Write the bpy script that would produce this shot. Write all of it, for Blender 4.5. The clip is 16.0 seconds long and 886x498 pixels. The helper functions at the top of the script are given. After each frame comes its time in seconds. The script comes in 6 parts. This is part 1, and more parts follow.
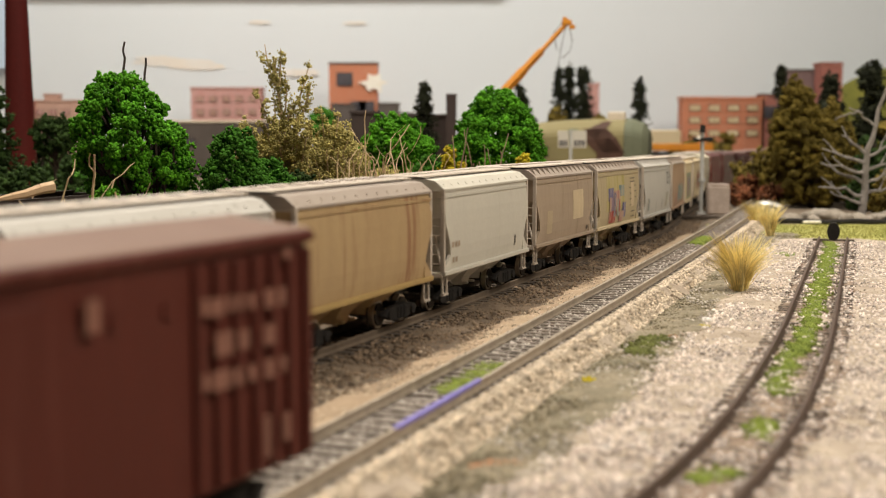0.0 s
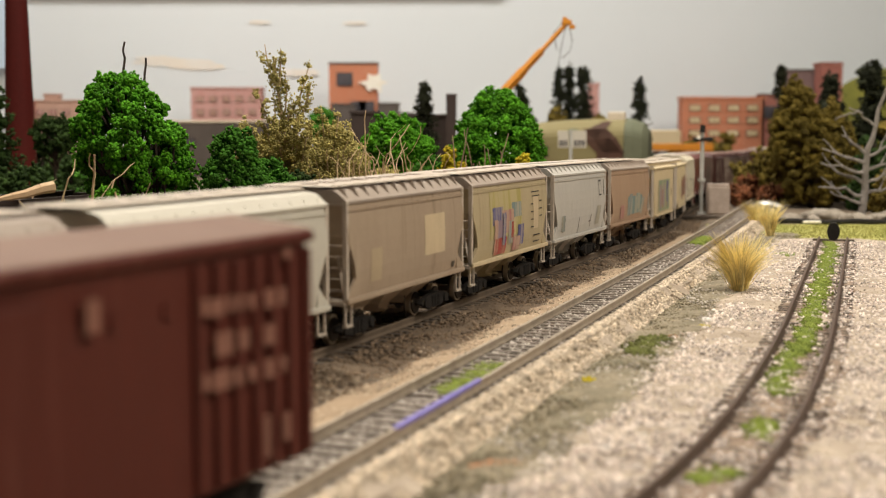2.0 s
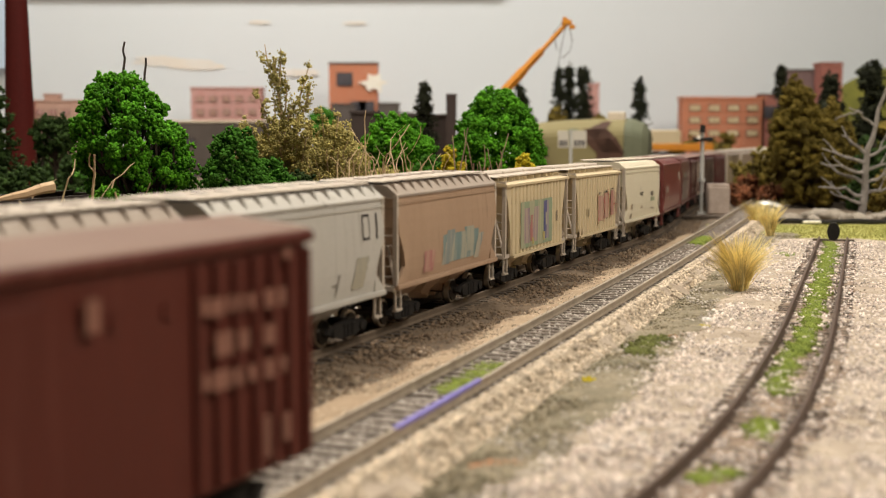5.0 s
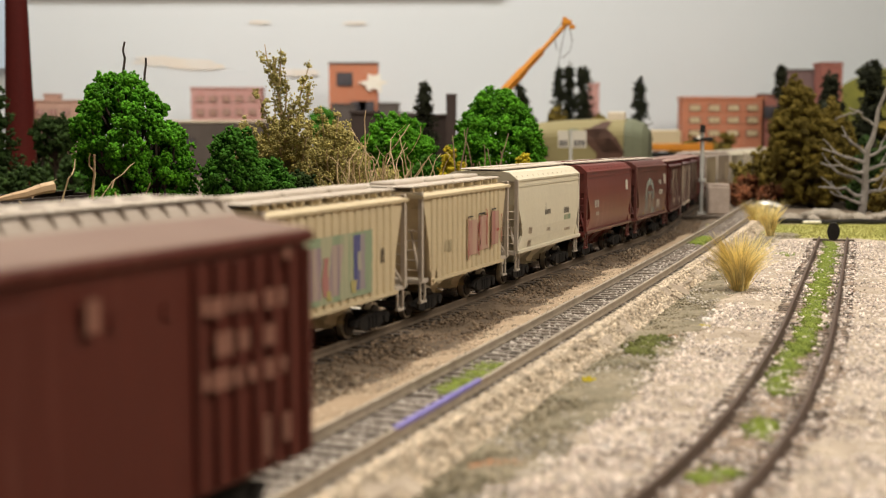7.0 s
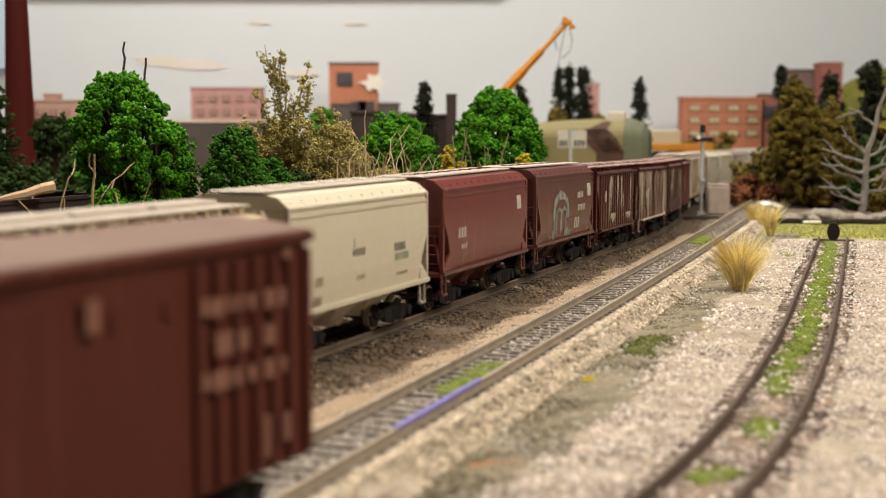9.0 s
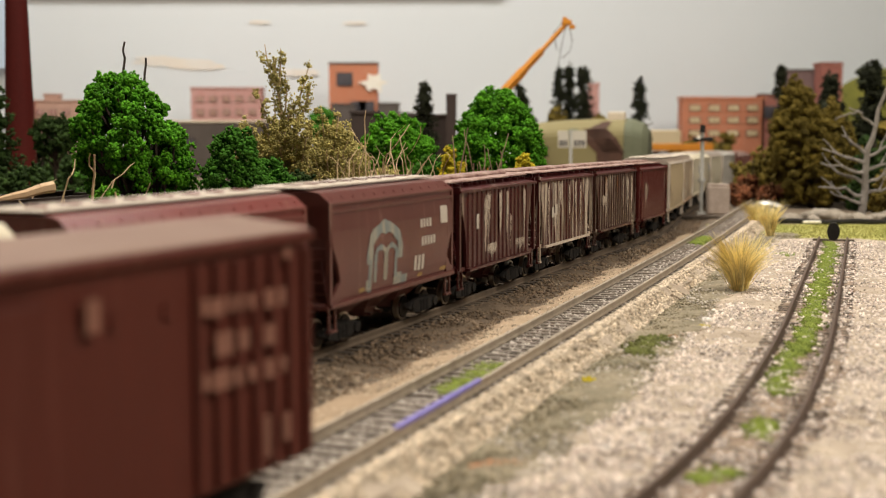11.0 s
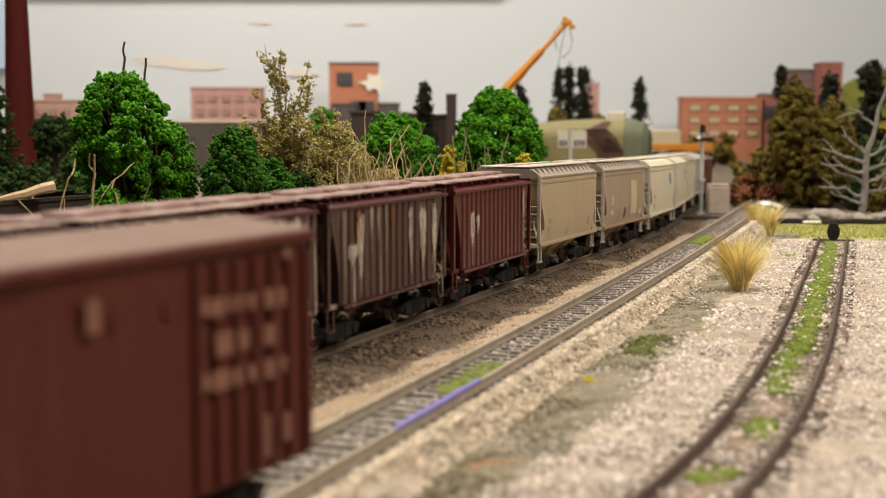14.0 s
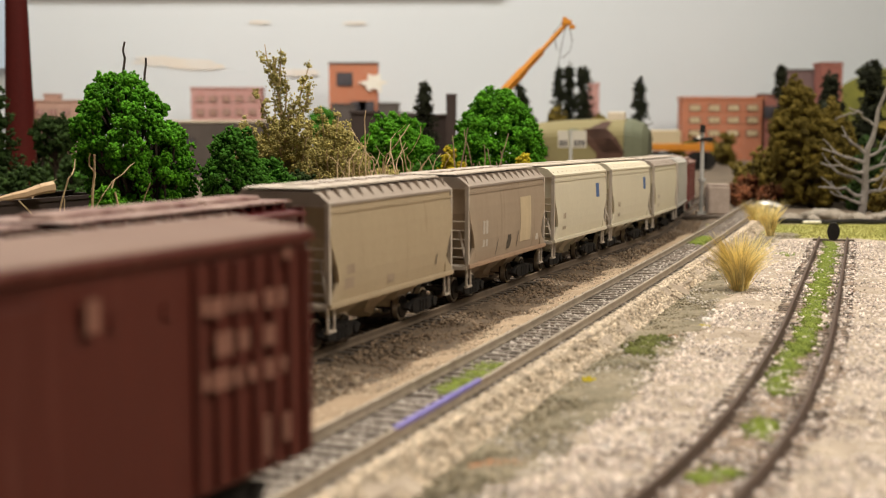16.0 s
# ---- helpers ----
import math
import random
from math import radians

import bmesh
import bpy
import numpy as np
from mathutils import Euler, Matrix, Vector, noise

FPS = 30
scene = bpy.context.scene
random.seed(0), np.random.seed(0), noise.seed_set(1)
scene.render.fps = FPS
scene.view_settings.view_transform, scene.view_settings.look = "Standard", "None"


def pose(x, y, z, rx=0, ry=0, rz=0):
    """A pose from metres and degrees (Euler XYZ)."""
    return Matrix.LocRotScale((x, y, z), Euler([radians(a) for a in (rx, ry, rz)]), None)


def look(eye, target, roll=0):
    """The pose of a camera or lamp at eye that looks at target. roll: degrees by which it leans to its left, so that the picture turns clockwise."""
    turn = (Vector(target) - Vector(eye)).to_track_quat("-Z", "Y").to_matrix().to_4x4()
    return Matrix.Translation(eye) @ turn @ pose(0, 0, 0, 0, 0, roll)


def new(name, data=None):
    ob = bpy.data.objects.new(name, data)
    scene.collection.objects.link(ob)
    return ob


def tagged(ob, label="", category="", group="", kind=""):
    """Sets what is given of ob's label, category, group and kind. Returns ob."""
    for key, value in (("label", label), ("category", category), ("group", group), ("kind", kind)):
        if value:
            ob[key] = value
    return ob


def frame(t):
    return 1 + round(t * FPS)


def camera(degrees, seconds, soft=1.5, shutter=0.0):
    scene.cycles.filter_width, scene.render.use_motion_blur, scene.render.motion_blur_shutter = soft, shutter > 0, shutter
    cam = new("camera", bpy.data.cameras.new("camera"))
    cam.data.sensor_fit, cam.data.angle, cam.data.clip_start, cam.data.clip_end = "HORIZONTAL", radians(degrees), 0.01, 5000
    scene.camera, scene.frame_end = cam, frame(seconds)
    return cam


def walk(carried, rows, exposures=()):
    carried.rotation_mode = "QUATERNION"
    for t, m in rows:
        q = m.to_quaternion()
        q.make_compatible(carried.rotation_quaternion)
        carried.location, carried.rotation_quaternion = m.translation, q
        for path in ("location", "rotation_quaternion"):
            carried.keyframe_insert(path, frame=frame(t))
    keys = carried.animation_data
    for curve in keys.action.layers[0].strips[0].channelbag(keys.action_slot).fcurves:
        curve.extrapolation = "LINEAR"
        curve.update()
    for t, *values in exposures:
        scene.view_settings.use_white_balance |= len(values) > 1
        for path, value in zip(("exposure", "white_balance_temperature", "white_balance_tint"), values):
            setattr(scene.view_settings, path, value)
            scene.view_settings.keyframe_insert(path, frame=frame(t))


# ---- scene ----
# ---- camera ----
cam = camera(37.63, 16.0, soft=1.15)
cam.data.dof.use_dof = True
cam.data.dof.focus_distance = 0.64
cam.data.dof.aperture_fstop = 17.0
EYE = pose(0, 0, 0.0717, 90 - 5.415, 0, 0)
walk(cam, [(0.0, EYE), (16.0, EYE)], [(0.0, -0.26), (16.0, -0.26)])

# ---- light: a room with ceiling lamps ----
world = bpy.data.worlds.new("room_light")
world.use_nodes = True
world.node_tree.nodes["Background"].inputs[0].default_value = (1.0, 0.93, 0.84, 1)
world.node_tree.nodes["Background"].inputs[1].default_value = 0.2
scene.world = world


def area_lamp(name, eye, target, sx, sy, watts, colour):
    data = bpy.data.lights.new(name, "AREA")
    data.shape, data.size, data.size_y, data.energy, data.color = "RECTANGLE", sx, sy, watts, colour
    ob = new(name, data)
    ob.matrix_world = look(eye, target)
    return ob


area_lamp("ceiling_lamp", (-0.35, 0.75, 1.55), (-0.1, 0.9, 0), 0.5, 0.9, 39, (1.0, 0.91, 0.78))
area_lamp("ceiling_lamp", (1.15, -0.1, 1.5), (0.2, 0.8, 0), 0.4, 0.7, 40, (1.0, 0.91, 0.78))
area_lamp("ceiling_lamp", (-0.35, 2.2, 1.55), (-0.3, 2.5, 0), 1.8, 0.5, 38.5, (1.0, 0.95, 0.88))


# ---- materials ----
def material(name, colour, colour2=None, scale=60.0, rough=0.7, metal=0.0, bump=0.0, bump_scale=400.0, spread=0.5, island=0.0, obj_random=0.0, streak=None, gloss=0.5, grain=0.2):
    """A worn surface: two colours mixed by coarse and fine noise, with fine relief."""
    m = bpy.data.materials.new(name)
    m.use_nodes = True
    n, ln = m.node_tree.nodes, m.node_tree.links
    b = n["Principled BSDF"]
    b.inputs["Roughness"].default_value, b.inputs["Metallic"].default_value = rough, metal
    b.inputs["Specular IOR Level"].default_value = gloss
    tc = n.new("ShaderNodeTexCoord")
    mp = n.new("ShaderNodeMapping")
    ln.new(tc.outputs["Object"], mp.inputs["Vector"])
    if streak:
        mp.inputs["Scale"].default_value = streak
    c2 = colour2 or tuple(c * 0.75 for c in colour)
    big = n.new("ShaderNodeTexNoise")
    big.inputs["Scale"].default_value, big.inputs["Detail"].default_value, big.inputs["Roughness"].default_value = scale, 6, 0.62
    ln.new(mp.outputs[0], big.inputs["Vector"])
    ramp = n.new("ShaderNodeValToRGB")
    ramp.color_ramp.elements[0].position, ramp.color_ramp.elements[1].position = 0.5 - 0.22 * spread * 2, 0.5 + 0.22 * spread * 2
    ramp.color_ramp.elements[0].color, ramp.color_ramp.elements[1].color = (*c2, 1), (*colour, 1)
    ln.new(big.outputs["Fac"], ramp.inputs[0])
    out = ramp.outputs[0]
    fine = n.new("ShaderNodeTexNoise")
    fine.inputs["Scale"].default_value, fine.inputs["Detail"].default_value = bump_scale, 4
    ln.new(tc.outputs["Object"], fine.inputs["Vector"])
    hsv = n.new("ShaderNodeHueSaturation")
    mr = n.new("ShaderNodeMapRange")
    mr.inputs["To Min"].default_value, mr.inputs["To Max"].default_value = 1 - grain, 1 + grain
    ln.new(fine.outputs["Fac"], mr.inputs["Value"])
    value = mr.outputs[0]
    for amount, node, socket in ((island, "ShaderNodeNewGeometry", "Random Per Island"), (obj_random, "ShaderNodeObjectInfo", "Random")):
        if amount:
            g = n.new(node)
            r = n.new("ShaderNodeMapRange")
            r.inputs["To Min"].default_value, r.inputs["To Max"].default_value = 1 - amount, 1 + amount
            ln.new(g.outputs[socket], r.inputs["Value"])
            mul = n.new("ShaderNodeMath")
            mul.operation = "MULTIPLY"
            ln.new(value, mul.inputs[0]), ln.new(r.outputs[0], mul.inputs[1])
            value = mul.outputs[0]
    ln.new(value, hsv.inputs["Value"])
    ln.new(out, hsv.inputs["Color"])
    ln.new(hsv.outputs[0], b.inputs["Base Color"])
    if bump:
        bp = n.new("ShaderNodeBump")
        bp.inputs["Strength"].default_value, bp.inputs["Distance"].default_value = bump, 0.0006
        ln.new(fine.outputs["Fac"], bp.inputs["Height"])
        ln.new(bp.outputs[0], b.inputs["Normal"])
    return m


def srgb(r, g, b):
    return tuple(((c / 255) / 12.92 if c <= 10 else ((c / 255 + 0.055) / 1.055) ** 2.4) for c in (r, g, b))


M = {}
M["earth"] = material("earth", (0.20, 0.15, 0.10), (0.11, 0.085, 0.06), 25, 0.95, bump=0.8, bump_scale=500)
M["sand"] = material("sand", (0.46, 0.345, 0.235), (0.30, 0.215, 0.14), 30, 0.95, bump=0.6, bump_scale=900)
M["ballast_dark"] = material("ballast_dark", (0.19, 0.135, 0.088), (0.075, 0.054, 0.037), 90, 0.95, bump=1.0, bump_scale=700)
M["ballast_grey"] = material("ballast_grey", (0.36, 0.32, 0.28), (0.16, 0.14, 0.125), 220, 0.95, bump=1.0, bump_scale=900)
M["gravel_bed"] = material("gravel_bed", (0.52, 0.43, 0.34), (0.25, 0.20, 0.15), 80, 0.95, bump=1.0, bump_scale=700)
M["stone"] = material("stone", (0.81, 0.72, 0.65), (0.50, 0.42, 0.37), 300, 0.9, island=0.55)
M["stone_tan"] = material("stone_tan", (0.62, 0.52, 0.40), (0.37, 0.295, 0.21), 300, 0.9, island=0.5)
M["stone_dark"] = material("stone_dark", (0.25, 0.175, 0.112), (0.10, 0.07, 0.046), 300, 0.95, island=0.5)
M["stone_grey"] = material("stone_grey", (0.62, 0.565, 0.50), (0.31, 0.275, 0.24), 300, 0.9, island=0.45)
M["moss_ground"] = material("moss_ground", (0.31, 0.255, 0.175), (0.12, 0.108, 0.07), 90, 0.95, bump=1.0, bump_scale=700)
M["tie_grey"] = material("tie_grey", (0.19, 0.155, 0.125), (0.09, 0.072, 0.06), 200, 0.85, obj_random=0.2, bump=0.4)
M["tie"] = material("tie", (0.10, 0.075, 0.055), (0.05, 0.038, 0.03), 200, 0.85, obj_random=0.25, bump=0.4)
M["rail"] = material("rail", (0.45, 0.38, 0.295), (0.30, 0.245, 0.185), 120, 0.55, metal=0.3, bump=0.2)
M["rail_mid"] = material("rail_mid", (0.21, 0.16, 0.115), (0.12, 0.09, 0.065), 120, 0.5, metal=0.3, bump=0.2)
M["rail_dark"] = material("rail_dark", (0.125, 0.082, 0.058), (0.07, 0.046, 0.034), 120, 0.6, metal=0.2, bump=0.2)
M["dirt_brown"] = material("dirt_brown", (0.34, 0.255, 0.185), (0.17, 0.115, 0.082), 70, 0.95, bump=1.0, bump_scale=800)
M["stone_brown"] = material("stone_brown", (0.34, 0.235, 0.17), (0.20, 0.13, 0.095), 300, 0.95, island=0.5)
M["rail_blue"] = material("rail_blue", (0.22, 0.19, 0.52), (0.16, 0.14, 0.42), 120, 0.5)
M["backdrop"] = material("backdrop", (0.72, 0.755, 0.775), (0.68, 0.715, 0.735), 1.2, 0.9)
M["black_metal"] = material("black_metal", (0.022, 0.019, 0.017), (0.012, 0.011, 0.01), 200, 0.7, bump=0.2, gloss=0.2)
M["wheel"] = material("wheel", (0.05, 0.04, 0.033), (0.03, 0.025, 0.02), 300, 0.5, metal=0.4)
M["tread"] = material("tread", (0.55, 0.5, 0.42), (0.4, 0.36, 0.3), 300, 0.3, metal=0.9)
M["moss"] = material("moss", (0.235, 0.285, 0.055), (0.125, 0.165, 0.035), 150, 0.95, island=0.35, gloss=0.12)


# ---- mesh helpers ----
def part(name, bm, mat, parent=None, label="", smooth=False):
    """Links a bmesh as one mesh object under a thing."""
    me = bpy.data.meshes.new(name)
    bm.to_mesh(me)
    bm.free()
    return mesh_part(name, me, mat, parent, label, smooth)


def mesh_part(name, me, mat, parent=None, label="", smooth=False, at=None):
    if mat is not None and not me.materials:
        me.materials.append(M[mat] if isinstance(mat, str) else mat)
    if smooth:
        me.polygons.foreach_set("use_smooth", [True] * len(me.polygons))
    ob = new(name, me)
    if parent:
        ob.parent = parent
    if at is not None:
        ob.matrix_basis = at
    if label:
        ob["label"] = label
    return ob


def box(bm, cx, cy, cz, sx, sy, sz, m=None, bevel=0.0):
    r = bmesh.ops.create_cube(bm, size=1.0, matrix=Matrix.Translation((cx, cy, cz)) @ Matrix.Diagonal((sx, sy, sz, 1)))
    vs = r["verts"]
    if bevel:
        es = list({e for v in vs for e in v.link_edges})
        got = bmesh.ops.bevel(bm, geom=es, offset=bevel, segments=1, affect="EDGES")
        vs = list({v for f in got["faces"] for v in f.verts} | {v for v in vs if v.is_valid})
    if m is not None:
        bmesh.ops.transform(bm, matrix=m, verts=vs)
    return vs


def rod(bm, a, b, r0, r1=None, n=8):
    a, b = Vector(a), Vector(b)
    d = b - a
    m = Matrix.Translation((a + b) / 2) @ d.to_track_quat("Z", "Y").to_matrix().to_4x4()
    return bmesh.ops.create_cone(bm, cap_ends=True, segments=n, radius1=r0, radius2=r0 if r1 is None else r1, depth=d.length, matrix=m)["verts"]


def fresh():
    return bmesh.new()


def mesh_of(name, verts, faces):
    me = bpy.data.meshes.new(name)
    me.from_pydata([tuple(v) for v in verts], [], [tuple(f) for f in faces])
    me.update()
    return me


def thing(name, m, label, category, group="", kind=""):
    ob = new(name)
    ob.empty_display_size = 0.01
    ob.matrix_basis = m
    return tagged(ob, label, category, group, kind)


# ---- track lines in plan ----
class Line:
    def __init__(self, x, y, knots, headings, low, high, grade=((0, 0), (1, 0))):
        self.grade = tuple(zip(*grade))
        self.s = np.arange(low, high, 0.005)
        h = np.interp(self.s, knots, headings)
        dx, dy = np.sin(h) * 0.005, np.cos(h) * 0.005
        self.x, self.y, self.h = np.cumsum(dx) - dx, np.cumsum(dy) - dy, h
        self.x += x - np.interp(0, self.s, self.x)
        self.y += y - np.interp(0, self.s, self.y)

    def at(self, s, off=0.0, z=0.0):
        h = np.interp(s, self.s, self.h)
        return Vector((np.interp(s, self.s, self.x) + off * math.cos(h), np.interp(s, self.s, self.y) - off * math.sin(h), z + self.rise(s)))

    def rise(self, s):
        """Height of the line over the board: it runs downhill far off."""
        return np.interp(s, *self.grade)

    def heading(self, s):
        return float(np.interp(s, self.s, self.h))

    def place(self, s, off=0.0, z=0.0):
        p = self.at(s, off, z)
        return pose(p.x, p.y, p.z, 0, 0, -math.degrees(self.heading(s)))


MAIN = Line(-0.2513, 0.0, [0, .3, .5, .7, .9, 1.1, 1.3, 1.5, 1.7, 1.92, 2.12, 2.38, 2.7],
            [.5052, .4425, .3721, .3626, .3632, .245, .25, .30, .36, .45, .60, .85, 1.05], -2.4, 4.0, ((.70, 0), (.85, -.0012), (1.75, -.0118), (2.1, -.0118), (2.5, 0)))
SIDING = Line(-0.1660, 0.0149, [0, .1, .2, .27, .3, 1.3, 1.8], [.62, .52, .42, .3542, .3529, .311, .34], -0.6, 2.2)
STUB = Line(0.0467, 0.2465, [-.3, 0, .1, .25, .65], [.62, .46, .36, .315, .31], -0.5, 0.66)


def strip_mesh(line, s0, s1, step, profile, rough=0.0, seed=0, heap=0.0):
    """A bed along a line: profile is a row of (offset, height)."""
    rng = np.random.default_rng(seed)
    ss = np.arange(s0, s1 + step / 2, step)
    vs, fs, k = [], [], len(profile)
    for s in ss:
        for i, (o, z) in enumerate(profile):
            edge = i in (0, k - 1)
            j = rough * (rng.random() - 0.5)
            wave = 0 if edge else heap * noise.noise(Vector((s * 22, i * 0.35, seed)))
            vs.append(line.at(s, o + (2 * j if not edge else 6 * j) + wave, z + (j if not edge else 0) + wave))
    for i in range(len(ss) - 1):
        for j in range(k - 1):
            a = i * k + j
            fs.append((a, a + 1, a + k + 1, a + k))
    return mesh_of("bed", vs, fs)


# ---- room and ground ----
def slab(name, cx, cy, cz, sx, sy, sz, mat, label, category):
    bm = fresh()
    box(bm, cx, cy, cz, sx, sy, sz)
    return tagged(part(name, bm, mat), label, category, kind="structure")


M["room_wall"] = material("room_wall", (0.17, 0.16, 0.145), (0.15, 0.14, 0.125), 2, 0.9)
M["wood_trim"] = material("wood_trim", (0.72, 0.60, 0.45), (0.62, 0.50, 0.36), 6, 0.6, streak=(0.2, 1, 6))


def dip(x, y):
    """How far the ground sinks into the cutting of the main track."""
    k = np.argmin((MAIN.x - x) ** 2 + (MAIN.y - y) ** 2)
    far = math.hypot(MAIN.x[k] - x, MAIN.y[k] - y)
    return float(MAIN.rise(MAIN.s[k])) * min(1.0, max(0.0, (.034 - far) / .012))


def ground_sheet():
    xs = np.unique(np.concatenate([np.linspace(-2.6, 3.0, 29), np.arange(.04, .9, .009)]))
    ys = np.unique(np.concatenate([np.linspace(-1.4, 3.8, 27), np.arange(.7, 2.4, .011)]))
    inside = lambda x, y: .03 < x < .9 and .7 < y < 2.4
    vs = [(x, y, -.0075 + (dip(x, y) if inside(x, y) else 0)) for y in ys for x in xs]
    n = len(xs)
    fs = [(j * n + i, j * n + i + 1, (j + 1) * n + i + 1, (j + 1) * n + i) for j in range(len(ys) - 1) for i in range(n - 1)]
    return tagged(mesh_part("ground", mesh_of("ground", vs, fs), "earth"), "brown textured earth of the model railway board", "ground", kind="structure")


ground_sheet()
slab("wall_south", 0.2, -1.45, 0.5, 5.8, 0.1, 2.4, "room_wall", "plain dark taupe painted room wall", "wall")
slab("wall_west", -2.65, 1.2, 0.5, 0.1, 5.2, 2.4, "room_wall", "plain dark taupe painted room wall", "wall")
slab("wall_east", 3.05, 1.2, 0.5, 0.1, 5.2, 2.4, "room_wall", "plain dark taupe painted room wall", "wall")
slab("ceiling", 0.2, 1.2, 1.75, 5.8, 5.4, 0.1, "room_wall", "plain dark taupe painted room ceiling", "ceiling")
slab("wall_north", 0.2, 3.75, 0.5, 5.8, 0.1, 2.4, "room_wall", "taupe painted room wall behind the backdrop", "wall")
slab("backdrop", 0.25, 3.21, 0.215, 4.3, 0.02, 0.50, "backdrop", "pale grey painted sky backdrop board", "backdrop")

# pale tone that holds the light on the ground beyond the train
M["lit_ground"] = material("lit_ground", (0.62, 0.58, 0.53), (0.34, 0.30, 0.25), 70, 0.9, bump=0.6)

# ---- beds of the three tracks ----
tagged(mesh_part("ballast_bed", strip_mesh(MAIN, -1.57, 3.6, 0.012, [(-.05, -.0073), (-.032, -.005), (-.02, -.0033), (0, -.0034), (.0175, -.0033), (.026, -.0044), (.034, -.0052), (.044, -.0062), (.055, -.0079)], 0.0012, 1), "ballast_dark"),
       "dark brown dirty ballast bank under the running train", "ballast", kind="structure")
tagged(mesh_part("sand_strip", strip_mesh(SIDING, -0.5, 0.74, 0.012, [(-.041, -.0084), (-.034, -.0062), (-.028, -.0052), (-.018, -.0044), (-.012, -.005)], 0.0012, 2), "sand"),
       "tan sandy strip between the two tracks", "sand", kind="structure")
tagged(mesh_part("sand_strip", strip_mesh(SIDING, 0.72, 0.98, 0.012, [(-.030, -.0084), (-.025, -.0062), (-.018, -.0046), (-.012, -.005)], 0.0016, 7), "sand"),
       "narrow tan sandy strip beside the siding", "sand", kind="structure")
# brightness of the lit ground glimpsed beneath the cars, put into a pale strip
tagged(mesh_part("plaster_strip", strip_mesh(MAIN, -0.4, 1.5, 0.012, [(-.085, -.0079), (-.07, -.0052), (-.045, -.0045), (-.03, -.0042), (-.020, -.0050)], 0.0014, 8), "lit_ground"),
       "pale strip painted as lit ground behind the main track", "ground", kind="structure")
tagged(mesh_part("ballast_bed", strip_mesh(SIDING, -0.5, 1.6, 0.012, [(-.02, -.0076), (-.014, -.0035), (0, -.0034), (.014, -.0035), (.022, -.0076)], 0.0007, 3), "ballast_grey"),
       "grey fine ballast under the siding", "ballast", kind="structure")
tagged(mesh_part("gravel_ridge", strip_mesh(SIDING, -0.3, 1.10, 0.008, [(.0105, -.0062), (.0135, -.0030), (.0165, -.0004), (.0195, -.0004), (.0225, -.0036), (.0265, -.0079)], 0.0018, 4, 0.0014), "gravel_bed"),
       "heaped beige gravel ridge along the siding", "gravel", kind="structure")
tagged(mesh_part("moss_strip", strip_mesh(SIDING, -0.1, 1.0, 0.012, [(.019, -.0079), (.023, -.0060), (.035, -.0050), (.048, -.0050), (.056, -.0066), (.062, -.0079)], 0.0012, 5), "moss_ground"),
       "dark grey-green mossy dirt strip beside the gravel", "moss", kind="structure")
tagged(mesh_part("gravel_field", strip_mesh(STUB, -0.4, 0.655, 0.012, [(-.062, -.0079), (-.048, -.0058), (-.030, -.0040), (-.013, -.0032), (0, -.0031), (.013, -.0032), (.04, -.0040), (.12, -.005), (.3, -.0055)], 0.001, 6), "gravel_bed"),
       "pale pinkish gravel field around the stub track", "gravel", kind="structure")

tagged(mesh_part("dirt_bed", strip_mesh(STUB, -0.4, 0.63, 0.010, [(-.0165, -.0040), (-.0125, -.0029), (-.006, -.0030), (0, -.0027), (.006, -.0030), (.0125, -.0029), (.0175, -.0042)], 0.0007, 9), "dirt_brown"),
       "brown dirt bed of the overgrown stub track", "ground", kind="structure")


# ---- rails and ties ----
def rail_mesh(line, s0, s1, off, step=0.012):
    """A rail with foot, web and head."""
    prof = [(-.0011, -.0027), (-.0011, -.0024), (-.0004, -.0020), (-.0004, -.0009), (-.00065, -.0007), (-.0006, -.0001), (-.0004, 0), (.0004, 0), (.0006, -.0001), (.00065, -.0007), (.0004, -.0009), (.0004, -.0020), (.0011, -.0024), (.0011, -.0027)]
    ss = np.arange(s0, s1 + step / 2, step)
    vs, fs, k = [], [], len(prof)
    for s in ss:
        vs += [line.at(s, off + o, z) for o, z in prof]
    for i in range(len(ss) - 1):
        for j in range(k):
            a, b = i * k + j, i * k + (j + 1) % k
            fs.append((a, b, b + k, a + k))
    fs += [tuple(range(k)), tuple(reversed(range(len(vs) - k, len(vs))))]
    return mesh_of("rail", vs, fs)


def tie_mesh(length):
    bm = fresh()
    box(bm, 0, 0, -.0035, length, .0027, .0016, bevel=.00015)
    me = bpy.data.meshes.new("tie")
    bm.to_mesh(me)
    bm.free()
    return me


TIE = tie_mesh(0.029)
TIES = {"tie": TIE, "tie_grey": tie_mesh(0.029)}


